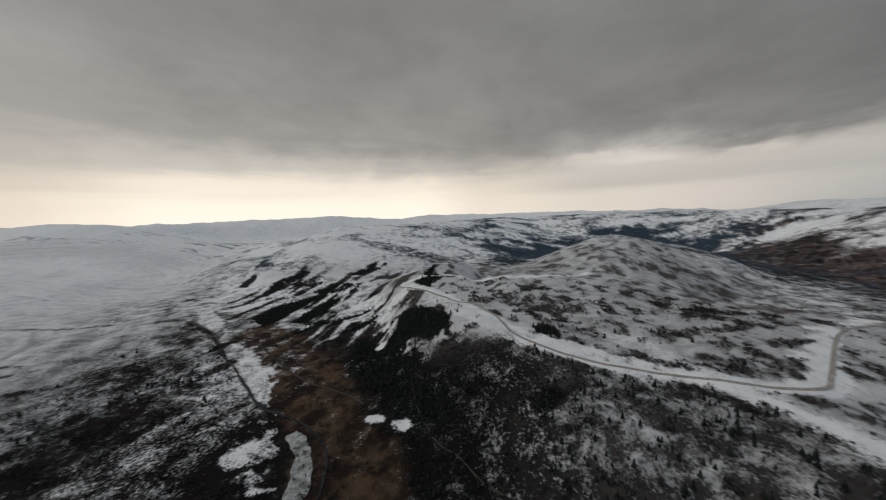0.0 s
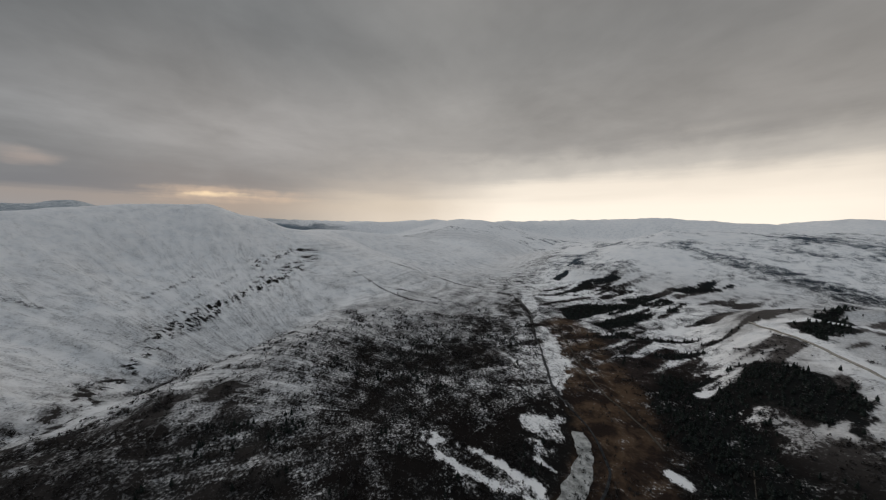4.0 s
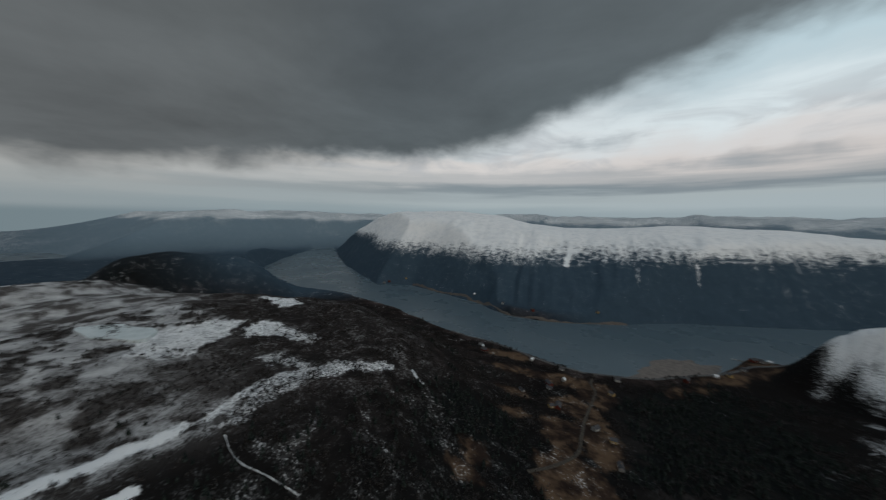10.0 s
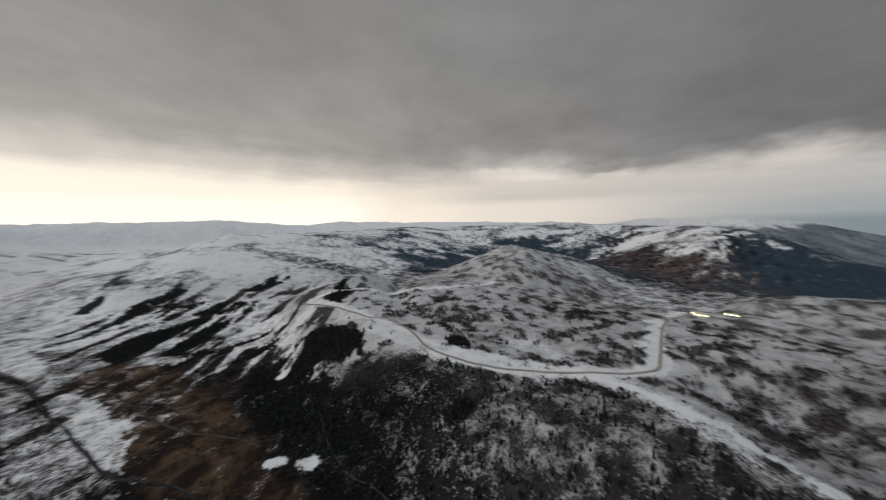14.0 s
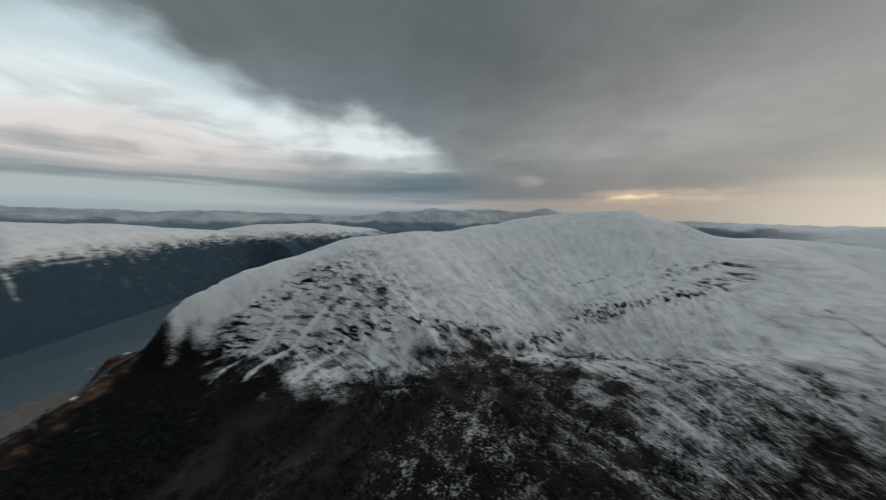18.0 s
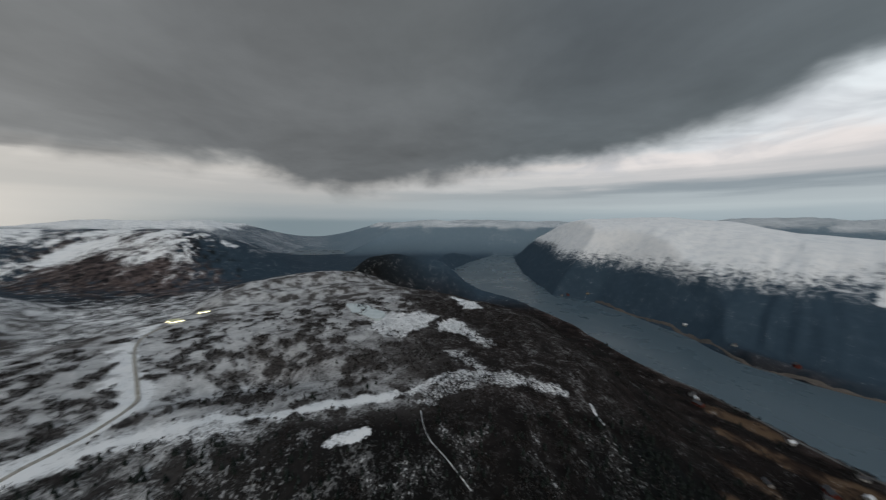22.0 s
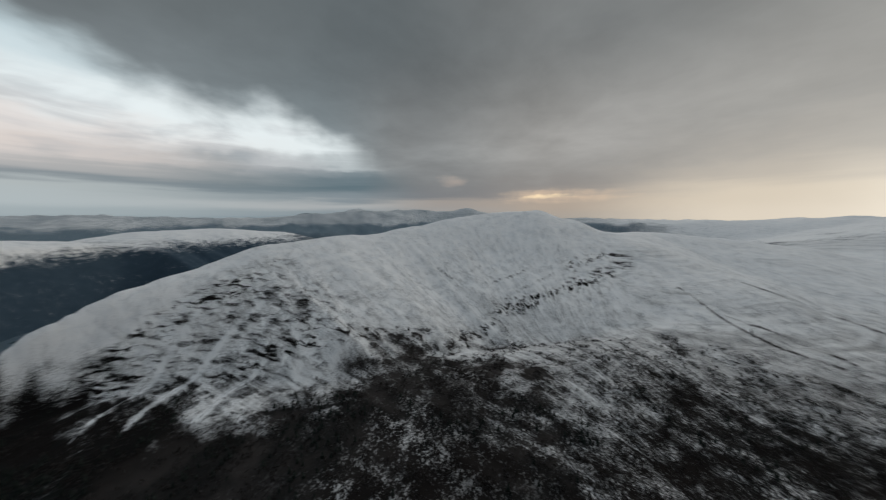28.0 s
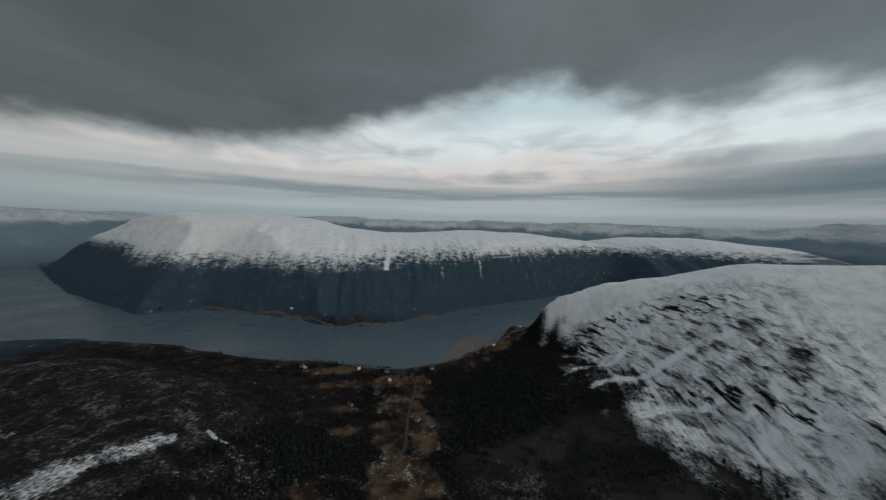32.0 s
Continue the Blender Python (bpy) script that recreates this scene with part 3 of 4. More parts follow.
    a_snow = np.interp(z + 4 * ribs2 + 14 * n_big + 10 * n_mid - np.interp(x, [-300, 300, 900], [34, 10, -8]), [118, 150, 184, 218, 252], [-0.6, 0.17, 0.47, 0.80, 1.30])
    snow = snow + (a_snow - snow) * on_a
    # rounded hills to the north and east
    hill = smooth(1250, 1700, r) * (1 - on_a) * (1 - on_m)
    snow = snow + (0.68 * smooth(150, 260, z + 40 * n_big + 60 * smooth(900, 1500, y)) + 0.42 * n_big + 0.20 * n_mid - 0.42 * smooth(0.02, 0.26, fbm(0.5 * x + 0.2 * y, y, 95, 3, 171)) - snow) * hill
    # snowy north, whitened further to stand in for the bright haze and glow
    north = smooth(0.45, 0.8, y / np.maximum(r, 1)) * smooth(900, 1600, r)
    snow = snow + 0.26 * north * smooth(-200, -500, x) + 0.08 * north
    snow = snow + 0.3 * smooth(0.1, 0.35, y / np.maximum(r, 1)) * smooth(2100, 2700, r) * smooth(1300, 700, x)
    snow = snow - 0.35 * smooth(1500, 1900, x) * smooth(700, 300, y)
    brow = blot(x, y, 1600, 1180, 470, 290, 50, 9)
    lee = smooth(1500, 1750, r) * smooth(2700, 2300, r) * smooth(0.50, 0.66, y / np.maximum(r, 1)) * smooth(-150, 350, x + 120 * n_big) * smooth(-0.25, 0.25, fbm(0.35 * x, y, 42, 4, 173) + 0.4 * n_big)
    snow = snow - 0.40 * lee + 0.22 * brow * smooth(1500, 1750, r)
    # distant southern hills: snow share flattened to a mid grey that imitates haze
    dim = hill * smooth(0.0, -0.3, y / np.maximum(r, 1))
    snow = snow + (0.30 + 0.35 * (snow - 0.30) - snow) * dim
    # far ranges: near-even snow share stands in for haze, whitest to the north
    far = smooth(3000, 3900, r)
    snow = snow + (0.10 + 0.24 * smooth(0.0, 0.3, y / np.maximum(r, 1)) + 0.40 * smooth(270, 330, z + 40 * n_big) + 0.12 * n_big + 0.5 * smooth(0.1, 0.4, y / np.maximum(r, 1)) * smooth(2200, 1400, x) - snow) * far
    heath = smooth(0.1, 0.5, n_big) * 0.22 * (1 - on_m) + 0.95 * np.maximum(blot(x, y, 1440, 880, 300, 170, 55, 9), 0.8 * brow) + 0.5 * smooth(60, 10, sea) * smooth(10, 40, z + 20)
    heath = np.maximum(heath, 0.15 * smooth(60, -60, y) * smooth(230, 330, x) * smooth(1500, 1200, r))
    # dark headland
    knob = blot(x, y, 1400, -40, 230, 190, -60, 3)
    snow = snow - 0.7 * knob
    # low slopes to the fjord are bare
    snow = snow - 1.1 * smooth(115, 70, z + 12 * n_mid) * south * (1 - on_m) - 0.12 * smooth(70, 48, z + 10 * ribs) * on_m * south
    # thickets on the moor, rows of trees between the fields at the head of the valley
    moor = smooth(95, 120, z) * (1 - on_m) * (1 - on_a) * smooth(1500, 1150, r) * (1 - slope) * (1 - knob)
    snow = snow + (0.06 + 0.10 * smooth(60, 260, y) - 0.34 * bushes(x, y)) * moor
    clump = clump - 0.85 * moor + 0.3 * slope
    rows = fbm(0.97 * x - 0.25 * y, (0.25 * x + 0.97 * y) / 6, 30, 3, 211)
    head = smooth(460, 560, y + 40 * n_mid) * smooth(1350, 1150, y) * smooth(-760, -680, x) * smooth(80, 0, x) * (1 - on_m)
    # snow share raised at the valley head to paint in haze and glow
    snow = snow + 0.22 * smooth(400, 560, y) * smooth(250, 50, x) * smooth(1700, 1300, r) * (1 - on_m)
    snow = snow - 0.6 * smooth(0.08, 0.26, rows) * head
    # woods
    wood = 0.4 * smooth(0.05, 0.4, n_mid + 0.4 * n_big) * smooth(160, 110, z) * smooth(1300, 900, r)
    block = np.zeros(np.shape(x))
    for k, w in enumerate(WOODS):
        block = np.maximum(block, blot(x, y, *w, k))
    for k, w in enumerate(WOOD_PLOTS):
        block = np.maximum(block, plot(x, y, w, 7, k) * smooth(-0.34, -0.12, rows))
    foot_wood = smooth(100, 70, z + 14 * ribs) * on_m * smooth(-0.4, 0.1, n_mid) * smooth(800, 500, r)
    wood = np.maximum(np.maximum(wood, 0.5 * slope), 0.6 * foot_wood)
    wood = np.maximum(wood, on_a * smooth(165, 110, z + 14 * ribs2) * 0.9)
    wood = np.maximum(np.maximum(wood, knob * 0.8), block)
    snow = snow - 0.30 * wood * (1 - 0.6 * on_m) * (1 - 0.7 * slope) - 0.6 * block
    # brown valley meadows
    grass = smooth(70, 40, off(x, y, [(-450, 690), (-255, 500), (-170, 400), (-118, 290), (-70, 150), (0, -60)]) + 22 * n_mid) * smooth(-6, 14, (x - np.interp(y, [q[1] for q in RIVER[::-1]], [q[0] for q in RIVER[::-1]])))
    grass = 0.72 * grass
    for k, w in enumerate(MEADOWS):
        grass = np.maximum(grass, blot(x, y, w[0], w[1], 1.35 * w[2], 1.35 * w[3], w[4], 40 + k))
    for k, w in enumerate(MEADOW_PLOTS):
        grass = np.maximum(grass, plot(x, y, w, 5, 60 + k))
    grass = grass * (1 - block)
    wood = wood * (1 - 0.9 * grass)
    snow = snow - 0.55 * grass * smooth(-0.5, 0.5, 0.4 - n_mid)
    # open snow: bogs and fields
    white = smooth(17, 5, off(x, y, BOG) + 8 * n_mid + 9 * n_fine)
    for ln, w in (([(-120, 850), (20, 870), (200, 800), (420, 830)], 10), ([(461, 343), (560, 410), (643, 462), (740, 492)], 14)):
        white = np.maximum(white, smooth(w * 1.35, w * 0.6, off(x, y, ln) + 0.9 * w * n_mid + 1.2 * w * n_fine))
    white = np.maximum(white, smooth(26, 8, off(x, y, ROAD[5:13]) + 9 * n_mid + 8 * n_fine))
    for k, w in enumerate(SNOWFIELDS):
        white = np.maximum(white, blot(x, y, *w, 80 + k))
    for k, w in enumerate(SNOW_PLOTS):
        white = np.maximum(white, 0.80 * plot(x, y, w, 6.5, 20 + k))
    # a long field with a snowy edge and a worn middle
    fld = blot(x, y, -222, 208, 74, 17, 22, 2)
    white = np.maximum(white, fld) * (1 - 0.7 * blot(x, y, -226, 208, 62, 9, 22, 4))
    wood = wood * (1 - white)
    snow = np.maximum(snow, (0.84 - 0.28 * smooth(40, -100, y) * smooth(640, 500, r)) * white)
    for ln, w, a in GULLIES:
        snow = snow + a * smooth(w * 1.4, w * 0.4, off(x, y, ln) + 0.7 * w * n_mid + 0.5 * w * n_fine)
    # crags and old tracks, free of snow
    rock = (0.16 + 0.26 * smooth(620, 380, run)) * on_m * smooth(40, 120, d) * smooth(620, 380, d) * smooth(-0.2, 0.4, fbm(x, y, 240, 2, 139))
    rock = np.maximum(rock, 0.30 * on_a * smooth(150, 175, z) * smooth(275, 235, z))
    for ln, w, a in CRAGS:
        rock = np.maximum(rock, 1.5 * a * smooth(w * 1.8, w * 0.2, off(x, y, ln) + 0.7 * w * n_mid + 10 * n_big))
    for ln, w in LINES:
        snow = snow - 0.5 * smooth(w * 1.3, w * 0.5, off(x, y, ln) + 3.0 * n_fine) * smooth(-0.5, 0.1, n_mid)
    steep = np.maximum(on_m, 0.7 * on_a)
    # clumps weakened far off for the same hazy look, and on the massif's crown
    clump = clump - 1.1 * np.maximum(far, dim) - 0.5 * on_a * smooth(200, 260, z)
    # where blue haze is painted on: massif, far hills, southern slopes beyond 1150 m
    haze = np.maximum(np.maximum(on_a, smooth(1150, 1450, r) * smooth(0.05, -0.2, y / np.maximum(r, 1))), np.maximum(far, np.maximum(0.6 * smooth(1900, 2900, r), 0.75 * hill) * (1 - 0.9 * brow)))
    run, fall = run + (run2 + 5000 - run) * (on_a > 0.01), d + (d2 - d) * (on_a > 0.01)
    twig = np.clip(np.maximum(moor * (1 - 0.86 * smooth(-20, -150, y)), 0.9 * slope * smooth(100, 330, y + 0.4 * x) * smooth(0, 125, x - 0.1 * y + 30 * n_mid)) * (1 - block) * (1 - 0.85 * white), 0, 1)
    twig = np.maximum(twig, 0.42 * thin * smooth(720, 560, reach) * (1 - block) * (1 - white))
    fleck = np.clip(slope * (0.05 + 0.75 * smooth(100, 340, y + 0.5 * x) * smooth(-60, 110, x - 0.1 * y)) + (0.24 + 0.5 * smooth(-40, -220, y) * smooth(-90, -200, x)) * on_m * (1 - on_a) * smooth(-1150, -950, y) * smooth(560, 700, reach) + 0.22 * moor * smooth(80, -60, y), 0, 1) * (1 - 0.8 * grass) * (1 - 0.8 * block)
    return np.clip(snow, -0.9, 1.3), np.clip(wood, 0, 1), np.clip(grass, 0, 1), np.clip(heath * (1 - far), 0, 1), haze, run, fall, steep, np.clip(rock, 0, 1.2), clump, twig, fleck, far * smooth(0.35, 0.0, y / np.maximum(r, 1))


LAYERS = dict(zip(("snow", "wood", "grass", "heath", "haze_blue", "ridge_run", "ridge_fall", "steep", "crag", "clump", "twig", "fleck", "haze_pale"), cover(GX, GY, GZ)))

g_mat, n, b = material("snowy_ground", 0.85)
pos = n.add("ShaderNodeTexCoord").outputs["Object"]
sep_g = n.add("ShaderNodeSeparateXYZ")
n.put(sep_g.inputs[0], pos)


def grid(u, v):
    c = n.add("ShaderNodeCombineXYZ")
    n.put(c.inputs[0], u)
    n.put(c.inputs[1], v)
    return c.outputs[0]


n1, n2, n3 = n.noise(pos, 0.034, 9, 0.64, 0.5), n.noise(pos, 0.35, 5, 0.65), n.noise(pos, 0.02, 4, 0.6)
n4 = n.noise(grid(n.attr("ridge_run"), n.math("MULTIPLY", n.attr("ridge_fall"), 0.16)), 0.075, 8, 0.66, 0.3)
strata = n.noise(grid(n.math("MULTIPLY", n.attr("ridge_run"), 0.32), n.math("ADD", sep_g.outputs[2], n.math("MULTIPLY", n1, 14.0))), 0.11, 6, 0.62, 0.3)
pattern = n.math("ADD", n1, n.math("MULTIPLY", n.math("SUBTRACT", n4, n1), n.math("MULTIPLY", n.attr("steep"), 0.45)))
grain = n.math("ADD", n.math("MULTIPLY", n.math("SUBTRACT", pattern, 0.5), n.attr("clump")), n.math("MULTIPLY", n.math("SUBTRACT", n2, 0.5), n.math("SUBTRACT", 1.7, n.math("MULTIPLY", n.attr("twig"), 0.7))))
snow = n.math("ADD", n.attr("snow"), grain)
snow = n.math("SUBTRACT", snow, n.math("MULTIPLY", n.attr("crag"), n.step(n.math("ADD", strata, n.math("MULTIPLY", n.math("SUBTRACT", n2, 0.5), 0.45)), 0.47, 0.62)))
n5, n6 = n.noise(pos, 0.50, 5, 0.62, 0.4), n.noise(pos, 0.26, 6, 0.66, 0.5)
heath_c = n.mix(n5, rgb(0.0025, 0.0021, 0.0021), rgb(0.015, 0.0122, 0.0114))
heath_c = n.mix(n.math("MULTIPLY", n.attr("heath"), n.step(n1, 0.35, 0.6)), heath_c, rgb(0.120, 0.088, 0.080))
heath_c = n.mix(n.math("MULTIPLY", n.attr("twig"), 0.85), heath_c, n.mix(n2, rgb(0.040, 0.036, 0.035), rgb(0.125, 0.115, 0.110)))
wood_c = n.mix(n2, rgb(0.004, 0.005, 0.005), rgb(0.012, 0.014, 0.014))
grass_c = n.mix(n.step(n.math("ADD", n1, n.math("MULTIPLY", n.math("SUBTRACT", n3, 0.5), 1.2)), 0.35, 0.65), rgb(0.026, 0.017, 0.0135), rgb(0.115, 0.074, 0.046))
col = n.mix(n.math("MULTIPLY", n.attr("wood"), n.step(n1, 0.25, 0.5)), heath_c, wood_c)
col = n.mix(n.math("MULTIPLY", n.attr("grass"), n.step(n1, 0.2, 0.42)), col, grass_c)
# aerial haze put into the base colour: bluish, then paler on the far ranges
col = n.mix(n.attr("haze_blue"), col, n.mix(n1, rgb(0.030, 0.052, 0.076), rgb(0.060, 0.092, 0.124)))
col = n.mix(n.attr("haze_pale"), col, n.mix(n3, rgb(0.14, 0.20, 0.245), rgb(0.18, 0.235, 0.28)))
snow_c = n.mix(n.step(n1, 0.30, 0.62), rgb(0.78, 0.80, 0.82), rgb(0.89, 0.895, 0.90))
cover_f = n.step(snow, 0.22, 0.80)
# thin snow that lets grass and stones show through, in streaks down the steep slopes
streak = n.noise(grid(n.attr("ridge_run"), n.math("MULTIPLY", n.attr("ridge_fall"), 0.45)), 0.030, 9, 0.70, 1.6)
bare = n.math("MULTIPLY", n.attr("steep"), n.math("MULTIPLY", n.step(streak, 0.40, 0.68), n.step(snow, 1.35, 0.55)))
cover_f = n.math("MULTIPLY", cover_f, n.math("SUBTRACT", 1.0, n.math("MULTIPLY", bare, 0.48)))
# small patches of snow lying among the stems
cover_f = n.math("MAXIMUM", cover_f, n.math("MULTIPLY", n.attr("fleck"), n.math("MULTIPLY", n.step(n.math("ADD", n6, n.math("MULTIPLY", n.math("SUBTRACT", n1, 0.5), 0.8)), 0.53, 0.68), 0.80)))
# bare birch twigs standing out of the snow of the moor
cover_f = n.math("MULTIPLY", cover_f, n.math("SUBTRACT", 1.0, n.math("MULTIPLY", n.attr("twig"), n.step(n2, 0.34, 0.66, 0.18, 0.56))))
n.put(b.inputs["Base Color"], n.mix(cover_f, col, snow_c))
bump = n.add("ShaderNodeBump")
bump.inputs["Strength"].default_value = 0.7
bump.inputs["Distance"].default_value = 2.0
n.put(bump.inputs["Height"], n.math("ADD", n1, n.math("MULTIPLY", n2, 0.5)))
n.put(b.inputs["Normal"], bump.outputs[0])

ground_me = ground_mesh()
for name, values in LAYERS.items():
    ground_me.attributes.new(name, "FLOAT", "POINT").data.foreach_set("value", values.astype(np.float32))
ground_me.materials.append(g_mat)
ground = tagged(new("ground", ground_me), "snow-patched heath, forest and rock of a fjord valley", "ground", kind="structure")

w_mat, n, b = material("fjord_water", 0.16)
n.put(b.inputs["Base Color"], rgb(0.085, 0.122, 0.148))
b.inputs["Specular IOR Level"].default_value = 0.5
pos = n.add("ShaderNodeTexCoord").outputs["Object"]
bump = n.add("ShaderNodeBump")
bump.inputs["Strength"].default_value = 0.05
bump.inputs["Distance"].default_value = 0.5
n.put(bump.inputs["Height"], n.math("ADD", n.noise(pos, 0.22, 5, 0.6), n.math("MULTIPLY", n.noise(pos, 0.02, 3, 0.5), 3.0)))
n.put(b.inputs["Normal"], bump.outputs[0])
n.put(b.inputs["Roughness"], n.step(n.noise(pos, 0.006, 4, 0.6), 0.35, 0.65, 0.24, 0.36))
bm = bmesh.new()
bmesh.ops.create_circle(bm, cap_ends=True, segments=96, radius=4990)
wm = bpy.data.meshes.new("water")
bm.to_mesh(wm)
wm.materials.append(w_mat)
water = tagged(new("water", wm), "cold grey-blue fjord water, lightly rippled", "water", kind="structure")


# ---- growth: woods and scrub ----
def ground_z(x, y):
    return height(np.atleast_1d(np.asarray(x, float)), np.atleast_1d(np.asarray(y, float)))


def tri_object(name, verts, faces, mat, smooth_shade=False):
    me = bpy.data.meshes.new(name)
    me.vertices.add(len(verts))
    me.vertices.foreach_set("co", verts.astype(np.float32).ravel())
    me.loops.add(faces.size)
    me.loops.foreach_set("vertex_index", faces.astype(np.int32).ravel())
    me.polygons.add(len(faces))
    me.polygons.foreach_set("loop_start", np.arange(len(faces), dtype=np.int32) * 3)
    me.update(calc_edges=True)
    me.materials.append(mat)
    return new(name, me)


def leaf_material(name, dark, light, frost):
    m, n, b = material(name, 0.9)
    isle = n.add("ShaderNodeNewGeometry").outputs["Random Per Island"]
    pos = n.add("ShaderNodeTexCoord").outputs["Object"]
    c = n.mix(isle, dark, light)
    c = n.mix(n.math("MULTIPLY", n.step(n.noise(pos, 0.9, 3, 0.6), 0.5, 0.75), frost), c, rgb(0.62, 0.65, 0.68))
    n.put(b.inputs["Base Color"], c)
    return m


rng = np.random.default_rng(5)


def scatter(count, reach):
    r = reach * np.sqrt(rng.uniform(0.02, 1, count))
    a = rng.uniform(0, 2 * math.pi, count)
    x, y = r * np.cos(a), r * np.sin(a)
    z = height(x, y)
    keep = z > 3
    x, y, z = x[keep], y[keep], z[keep]
    return x, y, z, cover(x, y, z)


def scrub():
    """Bare birch scrub: each bush a tuft of ragged twig fans."""
    x, y, z, (snow, wood, grass, *_) = scatter(170000, 820)
    chance = (0.06 + 0.80 * bushes(x, y)) * (1 - smooth(0.48, 0.7, snow)) * (1 - 0.75 * grass) * smooth(0, 0.4, 1.15 - wood * 0.7)
    keep = (rng.uniform(0, 1, len(x)) < chance) & (off(x, y, ROAD) > 7) & (off(x, y, RIVER) > 12)
    x, y, z = x[keep], y[keep], z[keep]
    m, fans = len(x), 16
    size = rng.uniform(1.6, 3.4, m) * (0.8 + 0.5 * rng.uniform(0, 1, m) ** 3)
    mid = rng.normal(0, 0.40, (m, fans, 3))
    mid[..., 2] = np.abs(mid[..., 2]) * 1.1 + 0.25
    e1 = rng.normal(0, 0.30, (m, fans, 3)) + np.array([0, 0, 0.45])
    e2 = rng.normal(0, 0.26, (m, fans, 3))
    tri = np.stack([mid - 0.5 * e1, mid + 0.6 * e1, mid + 0.8 * e2], 2) * size[:, None, None, None]
    tri += np.stack([x, y, z], -1)[:, None, None, :]
    verts = tri.reshape(-1, 3)
    ob = tri_object("birch_scrub", verts, np.arange(len(verts)).reshape(-1, 3), leaf_material("twigs", rgb(0.008, 0.007, 0.0068), rgb(0.052, 0.046, 0.043), 0.22))
    return tagged(ob, "leafless grey-brown birch scrub dusted with snow", "scrub", kind="stuff")


def spruce_tiers(h, width, sides, tiers, gen):
    """Vertices and triangles of ragged drooping tiers round a stem."""
    vs, fs = [], []
    for k in range(tiers):
        base = h * (0.10 + 0.80 * k / tiers)
        top = min(h, base + h * 1.5 / tiers + 0.08 * h)
        rad = width * (1 - 0.86 * k / tiers)
        first = len(vs)
        vs.append((gen.normal(0, 0.03 * width), gen.normal(0, 0.03 * width), top))
        for q in range(sides):
            a = 2 * math.pi * (q + gen.uniform(-0.3, 0.3)) / sides
            rr = rad * (gen.uniform(0.55, 1.15) if q % 2 else gen.uniform(0.85, 1.3))
            vs.append((rr * math.cos(a), rr * math.sin(a), base + gen.uniform(-0.05, 0.07) * h))
        for q in range(sides):
            fs.append((first, first + 1 + q, first + 1 + (q + 1) % sides))
    return np.array(vs), np.array(fs)


def forest():
    """Dark spruce and pine woods, tree by tree."""
    x, y, z, (snow, wood, grass, *_) = scatter(90000, 1150)
    keep = rng.uniform(0, 1, len(x)) < np.clip(wood * 1.2 - 0.35, 0, 0.85) * (1 - grass) * (1 - smooth(0.35, 0.6, snow))
    keep &= (y > -880) & (off(x, y, ROAD) > 8) & (off(x, y, RIVER) > 14)
    x, y, z = x[keep], y[keep], z[keep]
    kinds = [spruce_tiers(1.0, 0.24, 7, 3, rng) for _ in range(6)]
    stem_v = np.array([(0.02, 0, -0.06), (-0.012, 0.018, -0.06), (-0.012, -0.018, -0.06), (0, 0, 0.5)])
    stem_f = np.array([(0, 1, 3), (1, 2, 3), (2, 0, 3)])
    vs, fs, base = [], [], 0
    pick, hs, turn = rng.integers(0, 6, len(x)), rng.uniform(5, 11, len(x)), rng.uniform(0, 6.28, len(x))
    for k, (kv, kf) in enumerate(kinds):
        kv, kf = np.concatenate([kv, stem_v]), np.concatenate([kf, stem_f + len(kv)])
        m = pick == k
        c, s = np.cos(turn[m])[:, None], np.sin(turn[m])[:, None]
        h = hs[m][:, None]
        px = (kv[None, :, 0] * c - kv[None, :, 1] * s) * h + x[m][:, None]
        py = (kv[None, :, 0] * s + kv[None, :, 1] * c) * h + y[m][:, None]
        pz = kv[None, :, 2] * h + z[m][:, None]
        vs.append(np.stack([px, py, pz], -1).reshape(-1, 3))
        fs.append((kf[None] + (np.arange(m.sum()) * len(kv))[:, None, None]).reshape(-1, 3) + base)
        base += m.sum() * len(kv)
    ob = tri_object("spruce_forest", np.concatenate(vs), np.concatenate(fs), leaf_material("needles", rgb(0.006, 0.009, 0.008), rgb(0.022, 0.028, 0.024), 0.10))
    return tagged(ob, "dark evergreen spruce woods on snowy slopes", "forest", kind="stuff")


scrub()
forest()


def part(name, bm, mat, parent, label=""):
    me = bpy.data.meshes.new(name)
    bm.to_mesh(me)
    bm.free()
    me.materials.append(mat)
    ob = new(name, me)
    ob.parent = parent
    return tagged(ob, label)


def thing(name, label, category, m, group=""):
    ob = new(name)
    ob.matrix_basis = m
    return tagged(ob, label, category, group)


def plain(name, c1, c2, rough=0.8, scale=0.8, metal=0.0):
    m, n, b = material(name, rough)
    pos = n.add("ShaderNodeTexCoord").outputs["Object"]
    n.put(b.inputs["Base Color"], n.mix(n.step(n.noise(pos, scale, 5, 0.65), 0.3, 0.7), c1, c2))
    b.inputs["Metallic"].default_value = metal
    return m


def box(bm, x0, y0, z0, x1, y1, z1, bevel=0.0):
    vs = [bm.verts.new((x, y, z)) for z in (z0, z1) for x, y in ((x0, y0), (x1, y0), (x1, y1), (x0, y1))]
    for q in ((0, 3, 2, 1), (4, 5, 6, 7), (0, 1, 5, 4), (1, 2, 6, 5), (2, 3, 7, 6), (3, 0, 4, 7)):
        bm.faces.new([vs[i] for i in q])
    return bm


# lone spruces on the open snow
needle_mat = leaf_material("spruce_needles", rgb(0.008, 0.012, 0.010), rgb(0.026, 0.032, 0.026), 0.15)
bark_mat = plain("bark", rgb(0.03, 0.022, 0.016), rgb(0.07, 0.05, 0.04), 0.95, 3.0)


